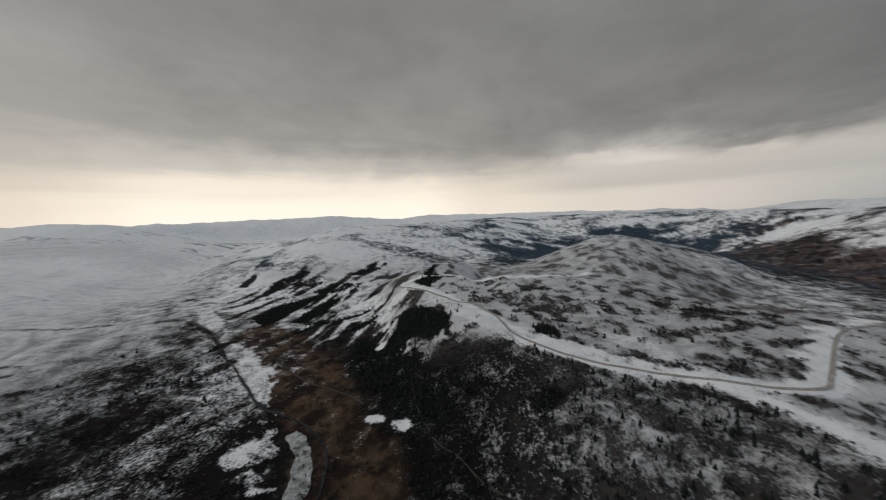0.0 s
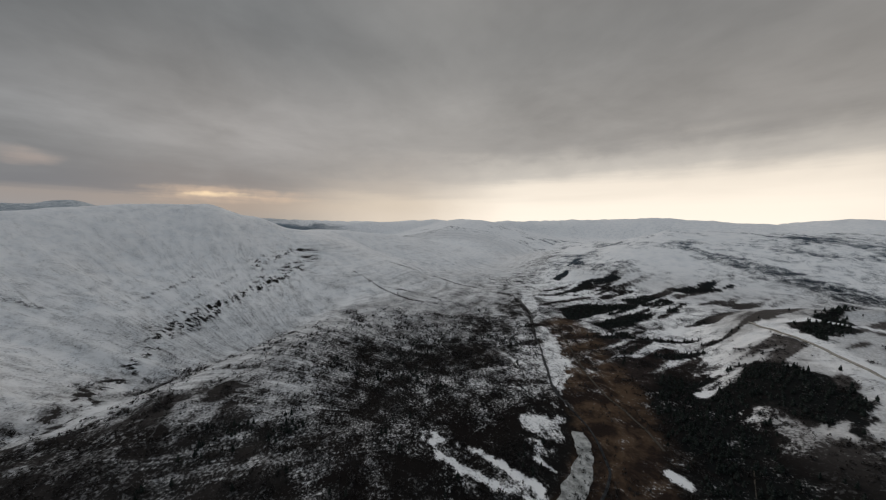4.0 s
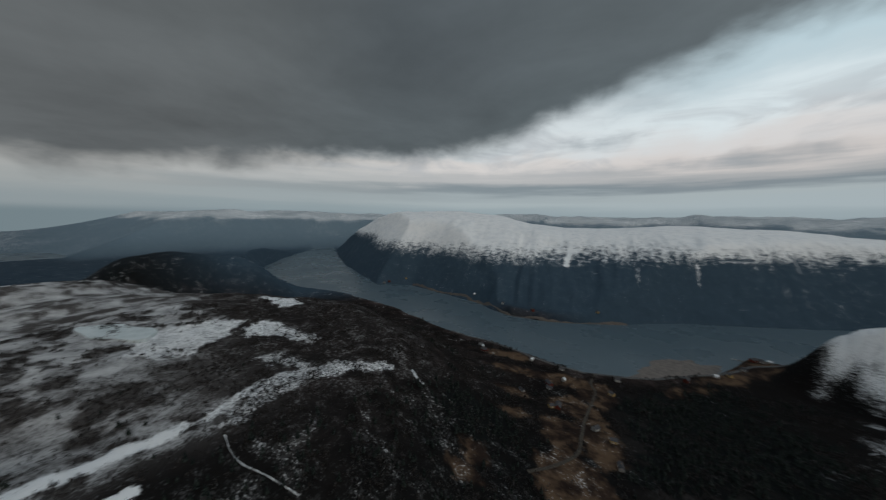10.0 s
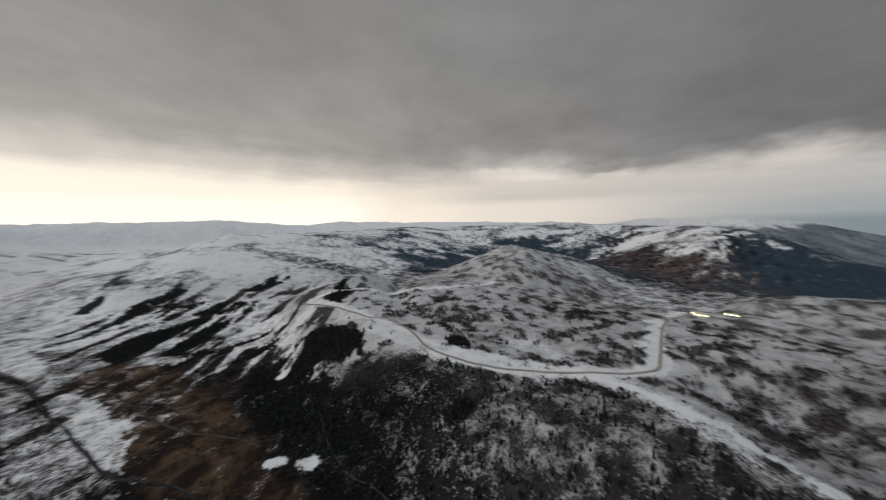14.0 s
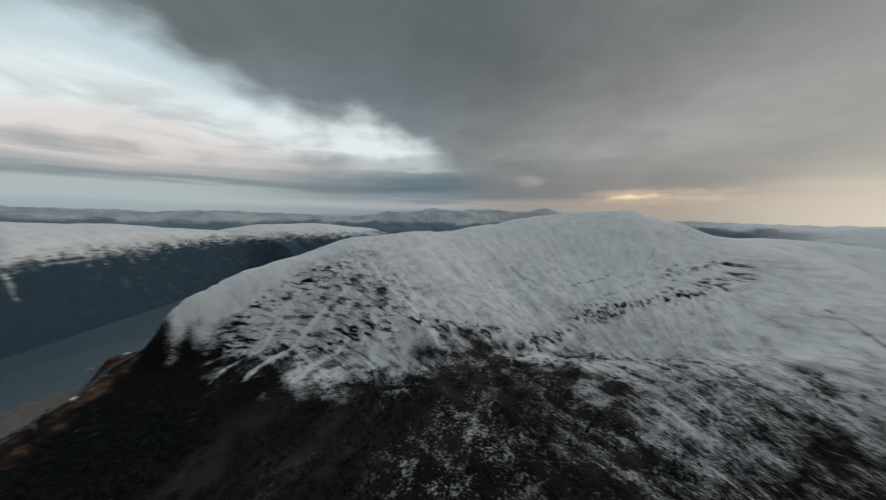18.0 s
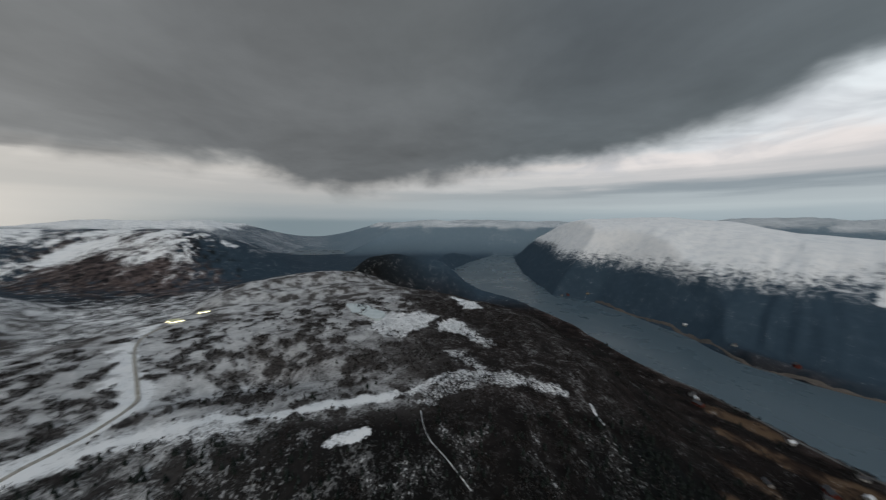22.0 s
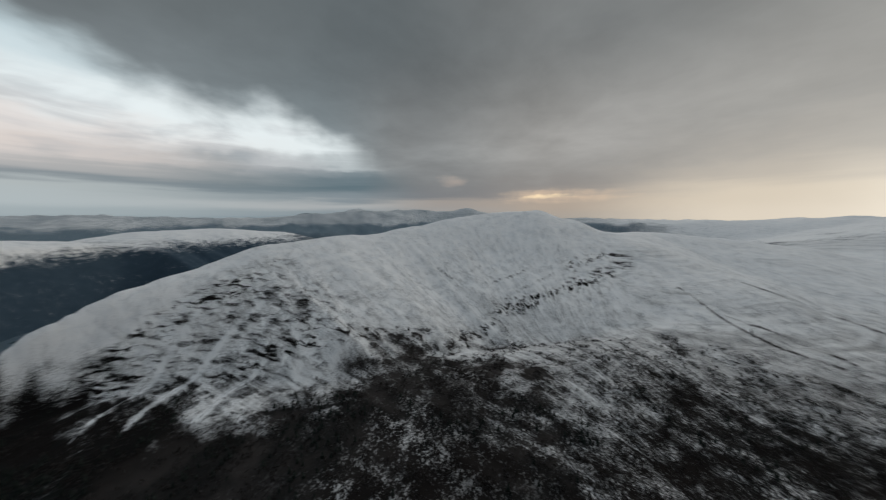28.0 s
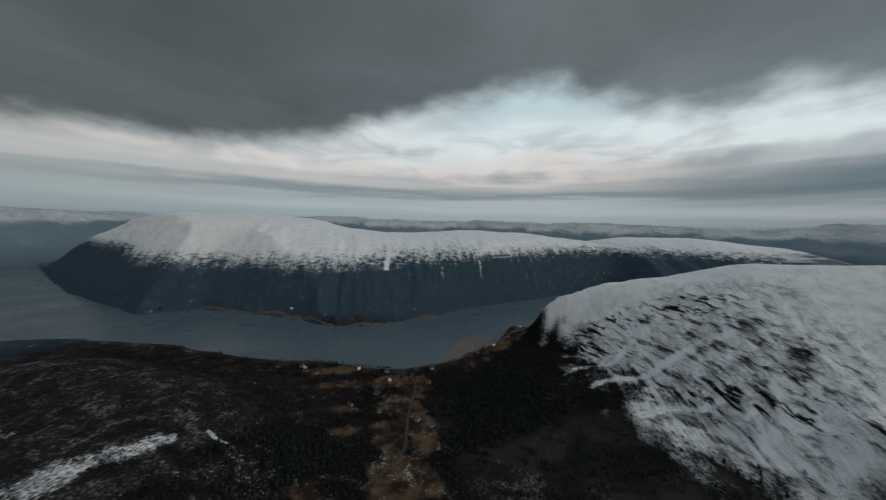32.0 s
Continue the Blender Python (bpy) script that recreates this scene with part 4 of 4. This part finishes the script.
def spruce(kind):
    gen = np.random.default_rng(70 + kind)
    ob = thing("spruce", "lone dark spruce standing on snowy open ground", "tree", pose(0, 0, 0), "lone spruces")
    bm = bmesh.new()
    bmesh.ops.create_cone(bm, cap_ends=True, segments=8, radius1=0.24, radius2=0.03, depth=9.0, matrix=Matrix.Translation((0, 0, 4.2)))
    part("trunk", bm, bark_mat, ob)
    v, f = spruce_tiers(10.0, 2.3 + 0.3 * kind, 14, 9, gen)
    bm = bmesh.new()
    pts = [bm.verts.new(p) for p in v]
    for q in f:
        bm.faces.new([pts[i] for i in q])
    part("crown", bm, needle_mat, ob)
    return ob


first = [spruce(k) for k in range(3)]
placed = 0
for k in range(900):
    t = k * 0.6180339 % 1
    q = BOG[int(t * (len(BOG) - 4))]
    x, y = q[0] + random.uniform(-90, 120), q[1] + random.uniform(-60, 90)
    if off(np.array([x]), np.array([y]), ROAD)[0] < 9 or off(np.array([x]), np.array([y]), BOG)[0] < 14 or placed >= 70:
        continue
    zz = float(ground_z(x, y)[0])
    if zz < 118:
        continue
    size = random.uniform(0.45, 0.95)
    m = pose(x, y, zz - 0.2, 0, 0, random.uniform(0, 360)) @ Matrix.Diagonal((size, size, size * random.uniform(0.9, 1.15), 1))
    if placed < 3:
        first[placed].matrix_basis = m
    else:
        src = first[placed % 3]
        ob = copy_thing(src, pose(x, y, zz - 0.2, 0, 0, random.uniform(0, 360)))
        ob.scale = (size, size, size)
    placed += 1


# ---- ways, ice and water's edge ----
def smooth_line(line, step):
    """A rounded line through the points, with a point about every step metres."""
    pts = [Vector((*p, 0)) for p in line]
    pts = [2 * pts[0] - pts[1]] + pts + [2 * pts[-1] - pts[-2]]
    out = []
    for a, b, c, d in zip(pts[:-3], pts[1:-2], pts[2:-1], pts[3:]):
        n = max(2, int((c - b).length / step))
        for k in range(n):
            t = k / n
            out.append(0.5 * ((2 * b) + (c - a) * t + (2 * a - 5 * b + 4 * c - d) * t * t + (3 * b - a - 3 * c + d) * t ** 3))
    out.append(pts[-2])
    return np.array([(p.x, p.y) for p in out])


def strip(name, line, width, mat, label, category, rise=0.5, skirt=1.2, ragged=0.0, step=5.0, tilt=False):
    """A band laid along a line on the land, with sides that go down into the ground."""
    c = smooth_line(line, step)
    way_ = np.gradient(c, axis=0)
    way_ /= np.linalg.norm(way_, axis=1)[:, None]
    side = np.stack([-way_[:, 1], way_[:, 0]], -1)
    wob = ragged * (fbm(c[:, 0], c[:, 1], 40, 3, 400) + 0.7 * fbm(c[:, 0], c[:, 1], 12, 2, 410))[:, None]
    wob2 = ragged * (fbm(c[:, 0], c[:, 1], 40, 3, 430) + 0.7 * fbm(c[:, 0], c[:, 1], 12, 2, 440))[:, None]
    left, right = c + side * (width / 2 * (1 + wob)), c - side * (width / 2 * (1 + wob2))
    zl, zr, zc = height(left[:, 0], left[:, 1]), height(right[:, 0], right[:, 1]), height(c[:, 0], c[:, 1])
    z = np.maximum(np.maximum(zl, zr), zc) + rise
    zl, zr = (np.maximum(zl, 0) + rise, np.maximum(zr, 0) + rise) if tilt else (z, z)
    z = np.maximum(zc + rise, (zl + zr) / 2)
    bm = bmesh.new()
    rows = []
    for i in range(len(c)):
        rows.append([bm.verts.new((*left[i], zl[i] - skirt)), bm.verts.new((*left[i], zl[i])), bm.verts.new((*c[i], z[i] + 0.08)), bm.verts.new((*right[i], zr[i])), bm.verts.new((*right[i], zr[i] - skirt))])
    for p, q in zip(rows[:-1], rows[1:]):
        for k in range(4):
            bm.faces.new((p[k], p[k + 1], q[k + 1], q[k]))
    me = bpy.data.meshes.new(name)
    bm.normal_update()
    bm.to_mesh(me)
    me.materials.append(mat)
    return tagged(new(name, me), label, category, kind="structure")


snow_road = plain("packed_snow_road", rgb(0.24, 0.222, 0.19), rgb(0.44, 0.42, 0.38), 0.8, 0.25)
tar = plain("worn_asphalt", rgb(0.07, 0.07, 0.072), rgb(0.16, 0.155, 0.15), 0.75, 0.4)
gravel = plain("gravel_track", rgb(0.045, 0.040, 0.034), rgb(0.10, 0.087, 0.073), 0.9, 0.5)
ice = plain("river_ice", rgb(0.14, 0.145, 0.14), rgb(0.52, 0.53, 0.52), 0.45, 0.12)
pond_ice = plain("pond_ice", rgb(0.50, 0.56, 0.57), rgb(0.64, 0.69, 0.70), 0.35, 0.05)

strip("road", ROAD, 4.6, snow_road, "narrow moorland road of packed snow and gravel", "road", 0.6)
SHORE_ROAD = [(-128, -1000), (-70, -965), (-34, -900), (20, -825), (98, -738), (160, -682), (240, -647), (315, -640), (440, -640), (560, -618)]
strip("road", SHORE_ROAD, 6.0, tar, "grey asphalt road along the fjord's shore", "road", 0.7)
strip("road", [(181, -668), (175, -622), (158, -594), (149, -540), (140, -480), (128, -430), (120, -380), (150, -310)], 4.5, gravel, "gravel lane up through the village", "road", 0.6)
strip("road", [(-52, 430), (-38, 375), (-12, 325), (12, 300), (32, 269), (52, 249)], 1.3, gravel, "rough forest track down the wooded slope", "road", 0.5, 1.2, 0.9)
strip("road", [(-506, 666), (-419, 631), (-320, 540), (-239, 471), (-186, 444), (-153, 424), (-120, 400)], 3.0, gravel, "farm track across brown meadows", "road", 0.5)
stream = plain("dark_stream", rgb(0.012, 0.013, 0.015), rgb(0.05, 0.052, 0.055), 0.3, 0.2)
strip("river", [(-693, 788), (-564, 698), (-457, 582), (-395, 526), (-324, 454), (-278, 408), (-225, 381)], 4.0, stream, "narrow dark river between snowy flats", "river", 0.5, 1.5, 0.9, 5.0)
strip("river", [(-196, 348), (-175, 325), (-160, 290), (-150, 255), (-146, 225), (-120, 130)], 16.0, ice, "wide frozen stretch of the river, grey ice", "river", 0.5, 1.5, 0.7, 3.0)
strip("river_channel", [(-225, 381), (-193, 366), (-150, 327), (-137, 306), (-128, 264), (-122, 215)], 2.6, stream, "narrow dark open channel beside the river ice", "river", 0.9, 1.8, 0.5, 5.0)
snow_mat = plain("packed_snow", rgb(0.22, 0.23, 0.24), rgb(0.78, 0.80, 0.82), 0.85, 0.22)
for line, width, rag, word in (
        ([(-160, -655), (-195, -686), (-270, -726)], 1.1, 1.3, "narrow chute filled with snow on the rocky flank"),
        ([(-195, -601), (-237, -632), (-323, -665)], 1.4, 1.3, "broad chute filled with snow on the rocky flank"),
        ([(-250, -512), (-309, -546), (-355, -546)], 1.4, 1.3, "short chute filled with snow on the rocky flank"),
        ([(326, -43), (289, -45), (261, -60), (234, -77)], 0.8, 1.4, "snowy forest track on the dark slope"),
        ([(322, -270), (306, -267), (295, -270)], 3.0, 1.0, "streak of snow on the dark slope")):
    strip("snow_gully", line, width, snow_mat, word, "snow", 0.5, 1.5, rag, 4.0, True)
sand = plain("shore_sand", rgb(0.09, 0.080, 0.072), rgb(0.16, 0.14, 0.125), 0.9, 0.3)
strip("beach", [(1149, -967), (950, -969), (754, -968), (650, -945), (551, -920), (480, -945), (410, -968), (310, -1046), (218, -1124)], 6.0, sand, "pale strip of beach along the far shore", "beach", 0.5, 1.5, 0.9, 8.0, True)

mud = plain("tidal_mud", rgb(0.13, 0.115, 0.105), rgb(0.23, 0.20, 0.18), 0.55, 0.08)
bm = bmesh.new()
shoal = []
for k in range(48):
    a = 2 * math.pi * k / 48
    rr = 1 + 0.20 * math.sin(3 * a + 0.6) + 0.10 * math.sin(7 * a) + 0.06 * math.sin(13 * a + 1)
    mx, my = 118 * rr * math.cos(a), 40 * rr * math.sin(a)
    shoal.append(bm.verts.new((62 + mx * 0.52 - my * 0.85, -862 + mx * 0.85 + my * 0.52, 0.25)))
bm.faces.new(shoal)
skirt = [bm.verts.new((v.co.x, v.co.y, -1.5)) for v in shoal]
for k in range(48):
    bm.faces.new((shoal[k], skirt[k], skirt[(k + 1) % 48], shoal[(k + 1) % 48]))
me = bpy.data.meshes.new("mudflat")
bm.to_mesh(me)
me.materials.append(mud)
tagged(new("mudflat", me), "pale brown tidal mudflat at the head of the bay", "mudflat", kind="structure")

bm = bmesh.new()
rim = []
for k in range(40):
    a = 2 * math.pi * k / 40
    rr = 1 + 0.16 * math.sin(2 * a + 1) + 0.10 * math.sin(5 * a)
    px, py = 68 * rr * math.cos(a), 30 * rr * math.sin(a)
    rim.append((708 + px * 0.88 - py * 0.47, 38 + px * 0.47 + py * 0.88))
level_z = float(np.percentile(ground_z([p[0] for p in rim], [p[1] for p in rim]), 88)) + 0.5
ring = [bm.verts.new((*p, level_z)) for p in rim]
bm.faces.new(ring)
skirt = [bm.verts.new((*p, level_z - 9)) for p in rim]
for k in range(40):
    bm.faces.new((ring[k], skirt[k], skirt[(k + 1) % 40], ring[(k + 1) % 40]))
me = bpy.data.meshes.new("frozen_pond")
bm.to_mesh(me)
me.materials.append(pond_ice)
tagged(new("frozen_pond", me), "small frozen pond with pale green ice", "pond", kind="structure")

# ---- houses ----
paints = [plain("white_boards", rgb(0.26, 0.26, 0.25), rgb(0.38, 0.38, 0.37)), plain("red_boards", rgb(0.09, 0.024, 0.018), rgb(0.14, 0.04, 0.03)),
          plain("ochre_boards", rgb(0.36, 0.25, 0.10), rgb(0.46, 0.33, 0.15)), plain("grey_boards", rgb(0.22, 0.22, 0.21), rgb(0.34, 0.33, 0.32))]
tints = ["white-painted", "red-painted", "ochre-painted", "weathered grey"]
slate = plain("slate_roof", rgb(0.045, 0.045, 0.05), rgb(0.11, 0.11, 0.115), 0.6, 0.9)
snow_roof = plain("snowy_roof", rgb(0.55, 0.57, 0.6), rgb(0.82, 0.84, 0.86), 0.8, 0.5)
brick = plain("chimney_brick", rgb(0.16, 0.10, 0.08), rgb(0.28, 0.18, 0.14))
pane_mat = plain("dark_pane", rgb(0.02, 0.025, 0.03), rgb(0.05, 0.06, 0.07), 0.1)
trim_mat = plain("white_trim", rgb(0.66, 0.66, 0.65), rgb(0.78, 0.78, 0.77), 0.6)


def gable_house(paint, kind, w, l, h, roof_mat, roof_word):
    ob = thing("house", tints[paint] + " wooden house with a " + roof_word + " gabled roof", "house", pose(0, 0, 0), "village houses")
    bm = bmesh.new()
    box(bm, -w / 2, -l / 2, -2.5, w / 2, l / 2, h)
    g = [bm.verts.new(p) for p in ((-w / 2, -l / 2, h), (w / 2, -l / 2, h), (0, -l / 2, h + w * 0.42), (-w / 2, l / 2, h), (w / 2, l / 2, h), (0, l / 2, h + w * 0.42))]
    bm.faces.new(g[:3])
    bm.faces.new((g[3], g[5], g[4]))
    part("wall", bm, paints[paint], ob)
    e, up_ = 0.45, w * 0.42
    for s in (-1, 1):
        bm = bmesh.new()
        x1, z1 = s * (w / 2 + e), h - up_ * e / (w / 2)
        a = [bm.verts.new(p) for p in ((0, -l / 2 - e, h + up_), (x1, -l / 2 - e, z1), (x1, l / 2 + e, z1), (0, l / 2 + e, h + up_))]
        b_ = [bm.verts.new((v.co.x, v.co.y, v.co.z + 0.22)) for v in a]
        bm.faces.new(a)
        bm.faces.new(b_[::-1])
        for i in range(4):
            bm.faces.new((a[i], b_[i], b_[(i + 1) % 4], a[(i + 1) % 4]))
        part("roof", bm, roof_mat, ob)
    part("chimney", box(bmesh.new(), -0.4, -0.35, h + up_ - 0.6, 0.4, 0.35, h + up_ + 1.1), brick, ob)
    part("door", box(bmesh.new(), w / 2 - 0.02, -0.5, 0.1, w / 2 + 0.06, 0.5, 2.15), trim_mat, ob)
    n = 2 if l < 9 else 3
    for s in (-1, 1):
        for k in range(n):
            yy_ = -l / 2 + l * (k + 0.5) / n
            if s > 0 and abs(yy_) < 1.2:
                continue
            fr = part("window", box(bmesh.new(), min(s * (w / 2 - 0.02), s * (w / 2 + 0.05)), yy_ - 0.65, 1.0, max(s * (w / 2 - 0.02), s * (w / 2 + 0.05)), yy_ + 0.65, 2.3), trim_mat, ob)
            part("pane", box(bmesh.new(), min(s * (w / 2 + 0.04), s * (w / 2 + 0.07)), yy_ - 0.52, 1.13, max(s * (w / 2 + 0.04), s * (w / 2 + 0.07)), yy_ + 0.52, 2.17), pane_mat, fr)
    return ob


models = [gable_house(0, 0, 7.5, 10, 4.6, slate, "slate"), gable_house(1, 1, 9, 15, 5.2, slate, "slate"), gable_house(2, 2, 7, 9, 4.2, slate, "slate"),
          gable_house(0, 3, 6.5, 8.5, 3.6, snow_roof, "snow-dusted"), gable_house(3, 4, 6, 11, 3.4, slate, "slate")]
HOMES = [(444, -608), (430, -600), (411, -579), (239, -630), (218, -592), (232, -554), (225, -540), (194, -477), (186, -486), (256, -487), (91, -449), (119, -464), (71, -401),
         (132, -604), (139, -672), (307, -625), (-30, -872), (-52, -925), (-8, -850), (36, -782), (-84, -1008), (-98, -1020), (-70, -1000)]
used = set()
for k, (hx, hy) in enumerate(HOMES):
    kind = (k * 3 + k // 4) % 5
    m = pose(hx, hy, float(np.min(ground_z([hx, hx + 4, hx - 4], [hy, hy + 4, hy - 4]))) + 0.6, 0, 0, (k * 47) % 180)
    if kind in used:
        copy_thing(models[kind], m)
    else:
        models[kind].matrix_basis = m
        used.add(kind)
for k, (hx, hy) in enumerate([(1278, -880), (1262, -900), (1196, -960), (760, -985), (600, -955), (480, -965), (300, -1085)]):
    far_z = float(ground_z(hx, hy)[0])
    copy_thing(models[k % 4], pose(hx, hy, max(far_z, 1.0) + 0.6, 0, 0, 30 + 40 * k))

# ---- glasshouses with their lamps on ----
lamp_mat = bpy.data.materials.new("grow_lamps")
lamp_mat.use_nodes = True
lb = lamp_mat.node_tree.nodes["Principled BSDF"]
lb.inputs["Emission Color"].default_value = rgb(1.0, 0.90, 0.52)
lb.inputs["Emission Strength"].default_value = 4.0
glass_mat = plain("milky_glass", rgb(0.50, 0.50, 0.34), rgb(0.62, 0.62, 0.44), 0.2)
plinth_mat = plain("concrete", rgb(0.24, 0.24, 0.23), rgb(0.38, 0.38, 0.37))
steel = plain("galvanised_steel", rgb(0.40, 0.41, 0.42), rgb(0.55, 0.56, 0.57), 0.4, 2.0, 0.8)


def glasshouse():
    ob = thing("glasshouse", "long glasshouse with yellow lamps glowing inside", "glasshouse", pose(0, 0, 0), "lit glasshouses")
    part("plinth", box(bmesh.new(), -12, -4, -2.5, 12, 4, 0.5), plinth_mat, ob)
    for s in (-1, 1):
        part("glass_wall", box(bmesh.new(), -12, min(s * 3.9, s * 4), 0.5, 12, max(s * 3.9, s * 4), 2.6), glass_mat, ob)
        bm = bmesh.new()
        a = [bm.verts.new(p) for p in ((-12, s * 4.1, 2.6), (12, s * 4.1, 2.6), (12, 0.12 * s, 4.8), (-12, 0.12 * s, 4.8))]
        b_ = [bm.verts.new((v.co.x, v.co.y, v.co.z + 0.08)) for v in a]
        bm.faces.new(a)
        bm.faces.new(b_[::-1])
        for i in range(4):
            bm.faces.new((a[i], b_[i], b_[(i + 1) % 4], a[(i + 1) % 4]))
        part("glass_roof", bm, glass_mat, ob)
        bm = bmesh.new()
        box(bm, -12, min(s * 4.02, s * 4.2), 1.2, 12, max(s * 4.02, s * 4.2), 2.4)
        part("lamp_strip", bm, lamp_mat, ob, "glowing yellow lamp strip")
    for k in range(7):
        part("rib", box(bmesh.new(), -12 + 4 * k - 0.06, -4.25, 0.5, -12 + 4 * k + 0.06, -4.2, 2.7), steel, ob)
    part("ridge_cap", box(bmesh.new(), -12, -0.15, 4.82, 12, 0.15, 5.0), steel, ob)
    for s in (-1, 1):
        bm = bmesh.new()
        q = [bm.verts.new(p) for p in ((12 * s, -3.9, 0.5), (12 * s, 3.9, 0.5), (12 * s, 3.9, 2.6), (12 * s, 0, 4.75), (12 * s, -3.9, 2.6))]
        w_ = [bm.verts.new((v.co.x - 0.1 * s, v.co.y, v.co.z)) for v in q]
        bm.faces.new(q)
        bm.faces.new(w_[::-1])
        for i in range(5):
            bm.faces.new((q[i], w_[i], w_[(i + 1) % 5], q[(i + 1) % 5]))
        part("gable", bm, glass_mat, ob)
    return ob


gh = glasshouse()
for k, (hx, hy, tt) in enumerate([(758, 453, 122), (838, 440, 118), (775, 470, 122)]):
    m = pose(hx, hy, float(ground_z(hx, hy)[0]) + 0.8, 0, 0, tt)
    if k:
        copy_thing(gh, m)
    else:
        gh.matrix_basis = m

# ---- harbour ----
plank = plain("grey_planks", rgb(0.14, 0.12, 0.10), rgb(0.26, 0.23, 0.20), 0.9, 1.5)
jetty = thing("jetty", "weathered wooden jetty on posts in the fjord", "jetty", pose(-72, -1030, 0, 0, 0, 70))
for k in range(14):
    part("plank", box(bmesh.new(), -2.5, -28 + 2 * k * 2, 1.6, 2.5, -28 + 2 * k * 2 + 3.9, 1.8), plank, jetty)
for k in range(7):
    for s in (-1, 1):
        bm = bmesh.new()
        bmesh.ops.create_cone(bm, cap_ends=True, segments=10, radius1=0.22, radius2=0.2, depth=14, matrix=Matrix.Translation((2.2 * s, -26 + 8.6 * k, -5.4)))
        part("post", bm, plank, jetty)


def boat(label, length):
    ob = thing("boat", label, "boat", pose(0, 0, 0), "moored boats")
    bm = bmesh.new()
    rows = []
    for k in range(9):
        t = k / 8
        wv = 0.17 * length * math.sin(math.pi * min(1, 0.25 + 0.75 * t)) if t < 1 else 0.02
        zz = 0.9 + 0.6 * t * t
        rows.append([bm.verts.new((-wv, length * (t - 0.5), zz)), bm.verts.new((-wv * 0.7, length * (t - 0.5), -0.2)), bm.verts.new((wv * 0.7, length * (t - 0.5), -0.2)), bm.verts.new((wv, length * (t - 0.5), zz))])
    for p, q in zip(rows[:-1], rows[1:]):
        for i in range(3):
            bm.faces.new((p[i], p[i + 1], q[i + 1], q[i]))
        bm.faces.new((p[3], p[0], q[0], q[3]))
    bm.faces.new(rows[0])
    part("hull", bm, trim_mat, ob)
    part("cabin", box(bmesh.new(), -0.09 * length, -0.22 * length, 0.9, 0.09 * length, 0.05 * length, 2.9), paints[0], ob)
    part("mast", box(bmesh.new(), -0.06, 0.0, 2.8, 0.06, 0.12, 6.5), steel, ob)
    return ob


b1 = boat("white fishing boat moored at the jetty", 12)
b1.matrix_basis = pose(-66, -1042, 0, 0, 0, 75)
copy_thing(b1, pose(-88, -1048, 0, 0, 0, 60))
copy_thing(b1, pose(-40, -1040, 0, 0, 0, 95))
